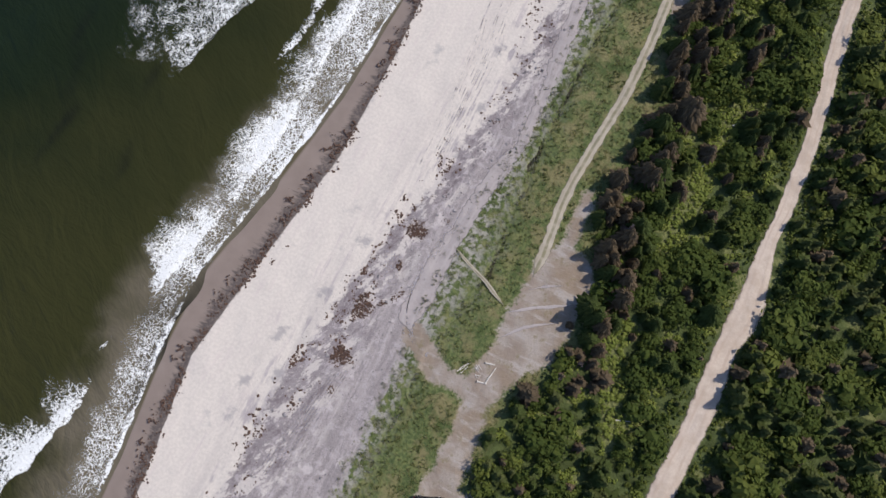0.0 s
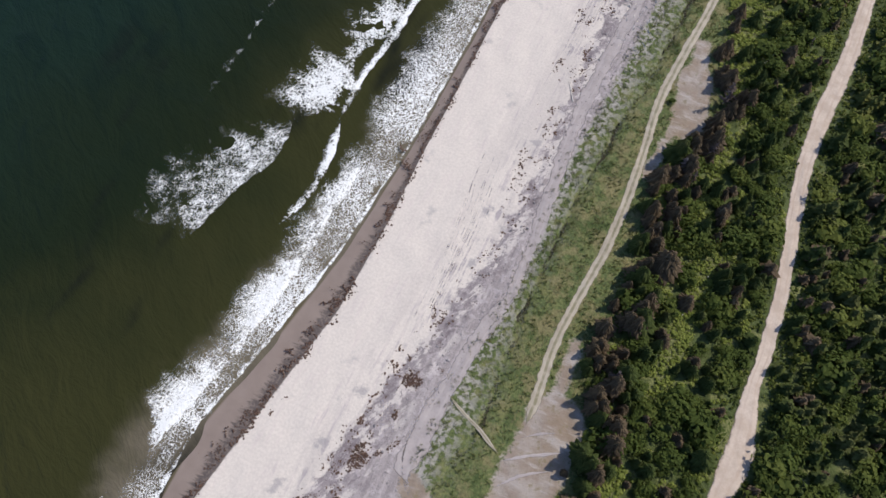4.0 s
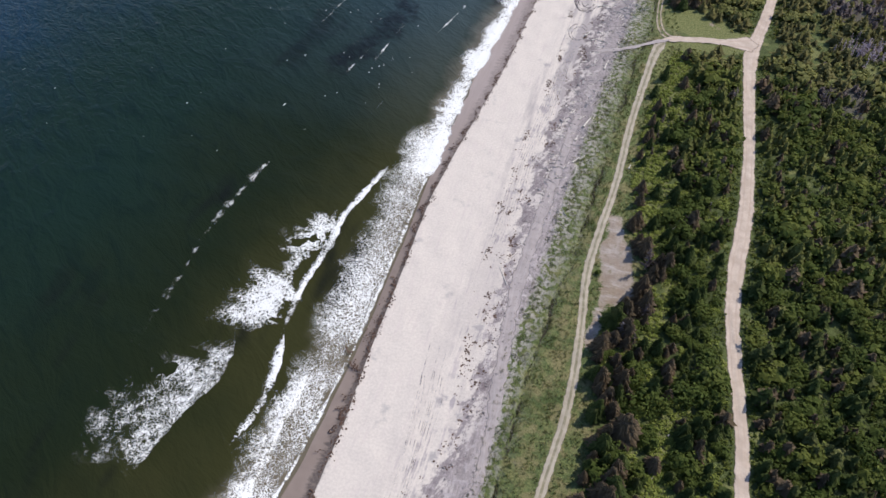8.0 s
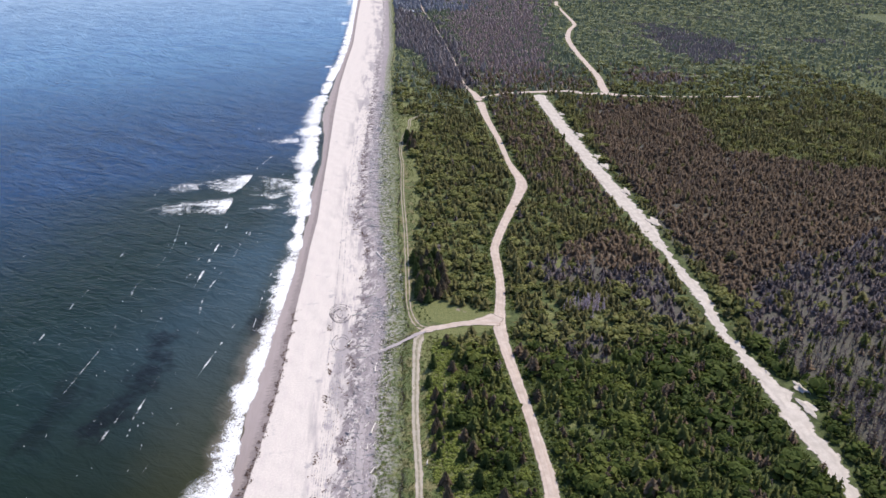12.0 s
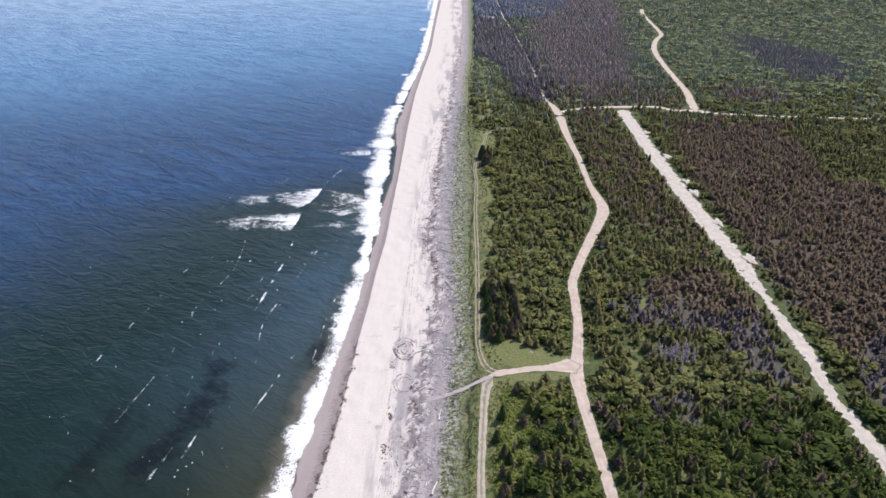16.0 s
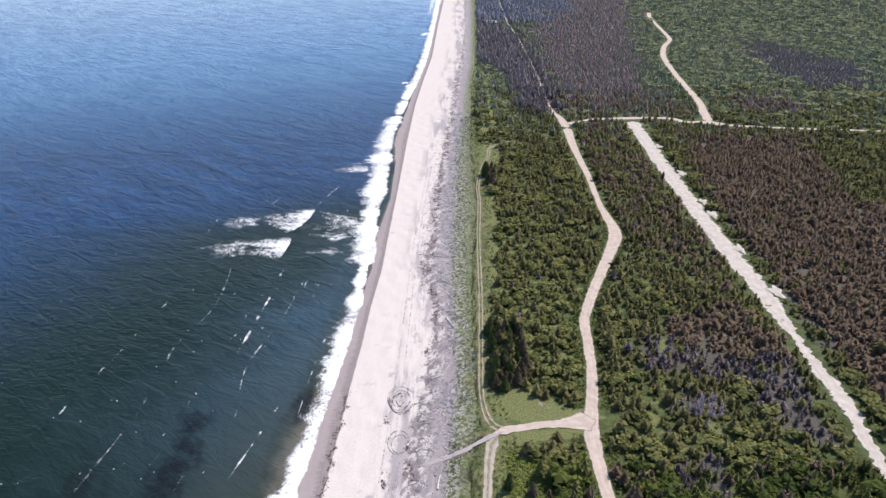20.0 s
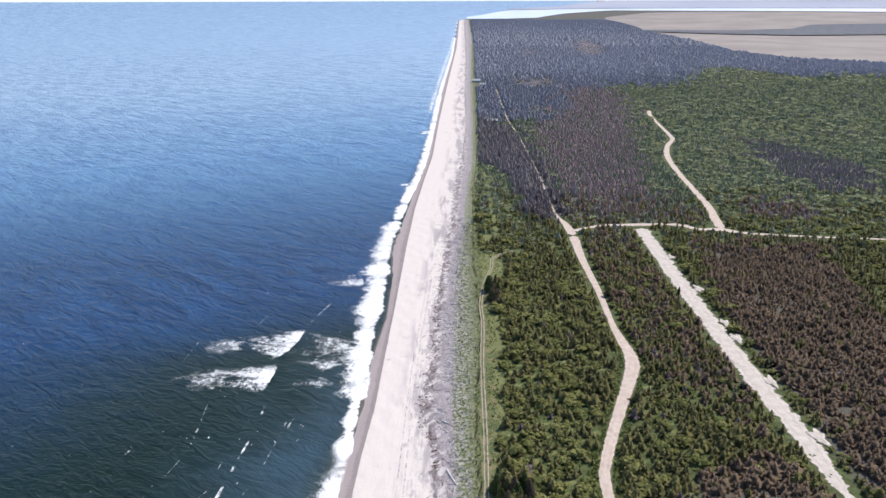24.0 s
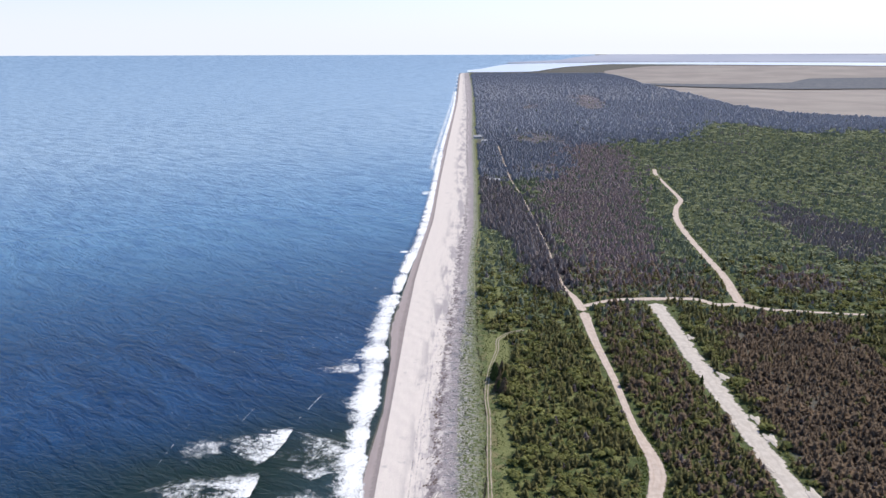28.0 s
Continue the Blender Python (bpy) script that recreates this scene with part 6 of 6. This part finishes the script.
for k in range(8):
    o = 0.36 * k
    tyre_mark([(-15.6 + o, 11.2 - o * 0.3), (-16.6 + o * 0.9, 13.4), (-18.0 + o * 1.15, 15.8 + 0.2 * o)], 0.10, "fanned tyre ridges in grey gravel", M_RIDGE if k % 2 else M_MARK)
for k in range(7):
    o = 0.5 * k
    tyre_mark([(-20 + o, -24 + o), (-18.6 + o, -14), (-17 + o * 0.9, -6 + o)], 0.10, "pale tyre ridges in grey gravel", M_RIDGE if k % 2 else M_MARK)
for k in range(7):
    o = 0.7 * k
    tyre_mark([(-17 + o, 88 + 3 * k), (-16.6 + o, 105), (-16.4 + o * 0.8, 122), (-15.2 + o * 0.8, 140), (-13.6 + o * 0.7, 160 + 2 * k)], 0.14)
for k in range(2):
    o = 2.1 * k
    tyre_mark([(-15 + o, 165), (-13.5 + o, 200), (-12.5 + o * 0.9, 240), (-11 + o * 0.8, 300), (-7 + o * 0.7, 380)], 0.2)
for cx, cy, r in ((-11.6, 194.5, 3.2), (-11.9, 194.0, 2.6), (-11.4, 195.2, 3.7), (-11.0, 178, 2.2), (-11.3, 178.6, 2.9), (-12.2, 195, 1.7), (-11.2, 193.6, 3.0), (-10.8, 195.5, 2.2), (-12.0, 196.0, 3.4)):
    tyre_mark([(cx + r * math.cos(q) * 0.9, cy + r * math.sin(q) * 1.5) for q in np.linspace(0.6, 6.0, 14)], 0.14, "round tyre tracks from a turning vehicle", M_RING)


# ---- parked car, far buildings ----
def parked_car(m):
    """A dark estate car, nose towards +x."""
    paint = plain_material("black_car_paint", (0.010, 0.011, 0.013), (0.014, 0.015, 0.018), 3.0, 0.25, 0.5)
    glass = plain_material("dark_car_glass", (0.01, 0.012, 0.015), (0.015, 0.018, 0.02), 3.0, 0.06, 0.5)
    rubber = plain_material("tyre_rubber", (0.015, 0.015, 0.015), (0.03, 0.03, 0.03), 8.0, 0.9)
    alloy = plain_material("wheel_alloy", (0.45, 0.45, 0.46), (0.6, 0.6, 0.6), 8.0, 0.35, 0.5, 1.0)
    lampm = plain_material("lamp_glass", (0.6, 0.6, 0.62), (0.75, 0.75, 0.75), 6.0, 0.1)
    red = plain_material("red_lamp_glass", (0.25, 0.01, 0.01), (0.35, 0.02, 0.02), 6.0, 0.15)
    car = new("parked_car")
    car.matrix_basis = m
    tagged(car, "black estate car parked on the sandy lane", "car")

    def loft(name, outline, half, material, parent, inset=0.0, label=""):
        bm = bmesh.new()
        rings = []
        for k, w in ((-1, half - inset), (-0.92, half), (0.92, half), (1, half - inset)):
            yv = k * half if abs(k) < 1 else math.copysign(half, k)
            ring = []
            for px, pz in outline:
                sq = 1.0 if abs(k) < 1 else 0.97
                ring.append(bm.verts.new((px * sq, yv * (1 - 0.13 * max(0, pz - 0.9)), pz)))
            rings.append(ring)
        for r0, r1 in zip(rings, rings[1:]):
            for i in range(len(outline)):
                j = (i + 1) % len(outline)
                bm.faces.new((r0[i], r0[j], r1[j], r1[i]))
        bm.faces.new(rings[0][::-1])
        bm.faces.new(rings[-1])
        bmesh.ops.recalc_face_normals(bm, faces=bm.faces)
        return part(name, bm, material, parent, label)

    loft("body", [(-2.2, 0.35), (2.15, 0.32), (2.28, 0.55), (2.15, 0.82), (1.2, 0.98), (-2.15, 1.0), (-2.28, 0.7)], 0.9, paint, car, 0.1)
    loft("cabin", [(1.15, 0.97), (0.45, 1.46), (-1.75, 1.50), (-2.12, 0.99)], 0.80, glass, car, 0.05, "dark tinted windows")
    roof = loft("roof", [(0.42, 1.46), (0.38, 1.52), (-1.70, 1.56), (-1.78, 1.50)], 0.72, paint, car)
    for s in (-1, 1):
        bm = bmesh.new()
        bmesh.ops.create_cube(bm, size=1, matrix=Matrix.Translation((-0.65, s * 0.62, 1.60)) @ Matrix.Diagonal((1.7, 0.05, 0.05, 1)))
        part("roof_rail", bm, alloy, roof)
        bm = bmesh.new()
        bmesh.ops.create_cube(bm, size=1, matrix=Matrix.Translation((2.2, s * 0.62, 0.70)) @ Matrix.Diagonal((0.14, 0.34, 0.14, 1)))
        part("headlight", bm, lampm, car)
        bm = bmesh.new()
        bmesh.ops.create_cube(bm, size=1, matrix=Matrix.Translation((-2.24, s * 0.70, 0.80)) @ Matrix.Diagonal((0.08, 0.22, 0.2, 1)))
        part("tail_light", bm, red, car)
        bm = bmesh.new()
        bmesh.ops.create_cube(bm, size=1, matrix=Matrix.Translation((0.95, s * 0.98, 1.02)) @ Matrix.Diagonal((0.14, 0.2, 0.13, 1)))
        part("side_mirror", bm, paint, car)
        for wx in (-1.38, 1.4):
            bm = bmesh.new()
            bmesh.ops.create_cone(bm, segments=20, radius1=0.33, radius2=0.33, depth=0.2, cap_ends=True, matrix=Matrix.Translation((wx, s * 0.84, 0.33)) @ Matrix.Rotation(radians(90), 4, "X"))
            wheel = part("wheel", bm, rubber, car)
            bm = bmesh.new()
            bmesh.ops.create_cone(bm, segments=16, radius1=0.21, radius2=0.19, depth=0.22, cap_ends=True, matrix=Matrix.Translation((wx, s * 0.85, 0.33)) @ Matrix.Rotation(radians(90), 4, "X"))
            part("rim", bm, alloy, wheel)


parked_car(pose(5.2, -15.4, 0.18, 0, 0, 22))


def box_bm(sx, sy, sz, cx=0, cy=0, cz=0):
    bm = bmesh.new()
    bmesh.ops.create_cube(bm, size=1, matrix=Matrix.Translation((cx, cy, cz)) @ Matrix.Diagonal((sx, sy, sz, 1)))
    return bm


M_WALL = plain_material("pale_siding", (0.55, 0.54, 0.52), (0.66, 0.65, 0.62), 1.0)
M_ROOF = plain_material("light_metal_roof", (0.34, 0.34, 0.35), (0.42, 0.42, 0.43), 1.0, 0.5)
M_DARK = plain_material("dark_opening", (0.03, 0.03, 0.035), (0.05, 0.05, 0.05), 1.0, 0.3)


def cabin(m, l, w, h, label):
    """A plain gabled building with a door and windows."""
    house = new("cabin")
    house.matrix_basis = m
    tagged(house, label, "cabin", "far cabins")
    part("wall", box_bm(l, w, h, 0, 0, h / 2), M_WALL, house)
    bm = bmesh.new()
    e = 0.5
    a = [bm.verts.new(p) for p in ((-l / 2 - e, -w / 2 - e, h - 0.1), (-l / 2 - e, 0, h + w * 0.32), (-l / 2 - e, w / 2 + e, h - 0.1))]
    b = [bm.verts.new(p) for p in ((l / 2 + e, -w / 2 - e, h - 0.1), (l / 2 + e, 0, h + w * 0.32), (l / 2 + e, w / 2 + e, h - 0.1))]
    for q in ((a[0], b[0], b[1], a[1]), (a[1], b[1], b[2], a[2]), (a[2], b[2], b[0], a[0]), tuple(a), tuple(b[::-1])):
        bm.faces.new(q)
    bmesh.ops.recalc_face_normals(bm, faces=bm.faces)
    part("roof", bm, M_ROOF, house)
    part("door", box_bm(1.0, 0.1, 2.0, 0, -w / 2 - 0.03, 1.0), M_DARK, house)
    for k in (-0.32, 0.32):
        part("window", box_bm(1.4, 0.1, 1.1, k * l, -w / 2 - 0.03, 1.5), M_DARK, house)


cabin(pose(46.5, 824, 0, 0, 0, 5), 7, 5, 2.6, "low white cabin in a clearing by the beach")
cabin(pose(54.5, 824, 0, 0, 0, 5), 6, 5, 2.6, "low white cabin in a clearing by the beach")
cabin(pose(52.5, 1203, 0, 0, 0, 5), 12, 7, 3.0, "small pale house behind the beach")
cabin(pose(60, 1150, 0, 0, 0, 5), 8, 6, 3.0, "small pale house behind the beach")

SINGLES = [(12.5, 155.0), (13.0, 137.7), (17.7, 139.0), (13.0, 119.1), (20.6, 119.5), (12.9, 108.1), (17.1, 109.3), (14.2, 102.4), (18.1, 126.5), (19.6, 160.8), (23.8, 164.6), (19.5, 174.0)]
# the lone dark bushes on the pale road, beside the track and on the lot
for cx, cy, h, k in ((104.4, 362, 3.2, 0), (105.4, 364.5, 2.6, 0), (103.8, 365.5, 2.4, 0), (7.0, 92.0, 1.2, 3), (13.2, 17.6, 2.3, 1), (20.6, 117, 4.6, 0), (12.2, 106.5, 4.2, 1), (16.6, 108, 4.3, 0), (13.0, 114.5, 4.4, 1), (16.6, 138, 4.5, 0), (14.5, 163, 4.8, 0)):
    copy_thing(PROTO[k][1], pose(cx, cy, 0, 0, 0, cx * 40) @ Matrix.Diagonal((h * 1.1, h * 1.1, h, 1)))

# single dark spruces in the grassy opening beside the track
for k, (cx, cy) in enumerate(SINGLES):
    h = 3.6 + 1.3 * math.sin(3.1 * k) ** 2
    copy_thing(PROTO[k % 2][k % 4], pose(cx, cy, 0, 0, 0, 63.0 * k) @ Matrix.Diagonal((h * 1.5, h * 1.5, h, 1)))

# tall dark spruces north of the lane, and a brownish stand farther up the track
for k in range(56):
    cx, cy = 13.6 + 9.5 * rng.uniform(), 198 + 32 * rng.uniform()
    h = float(rng.uniform(3.6, 5.8))
    copy_thing(PROTO[0 if rng.uniform() < 0.45 else 1][k % 4], pose(float(cx), float(cy), 0, 0, 0, 77.0 * k) @ Matrix.Diagonal((h * 1.45, h * 1.45, h, 1)))
for k in range(14):
    cx, cy = 20.0 + 4.5 * rng.uniform(), 352 + 27 * rng.uniform()
    h = float(rng.uniform(4.8, 7.0))
    copy_thing(PROTO[1 if k % 3 else 0][k % 4], pose(float(cx), float(cy), 0, 0, 0, 51.0 * k) @ Matrix.Diagonal((h * 1.25, h * 1.25, h, 1)))

# the eight first-made plants take places of their own at the forest edge
for k, (row, px) in enumerate(zip(PROTO, (12.5, 11.5, 14.0, 16.0))):
    for j, ob in enumerate(row):
        h = (3.4, 3.6, 3.0, 1.9)[k] * (0.9 + 0.07 * j)
        ob.matrix_basis = pose(px + 0.8 * j, 128 + 6.5 * j + 2 * k, 0, 0, 0, 50 * j) @ Matrix.Diagonal((h * 1.15, h * 1.15, h, 1))
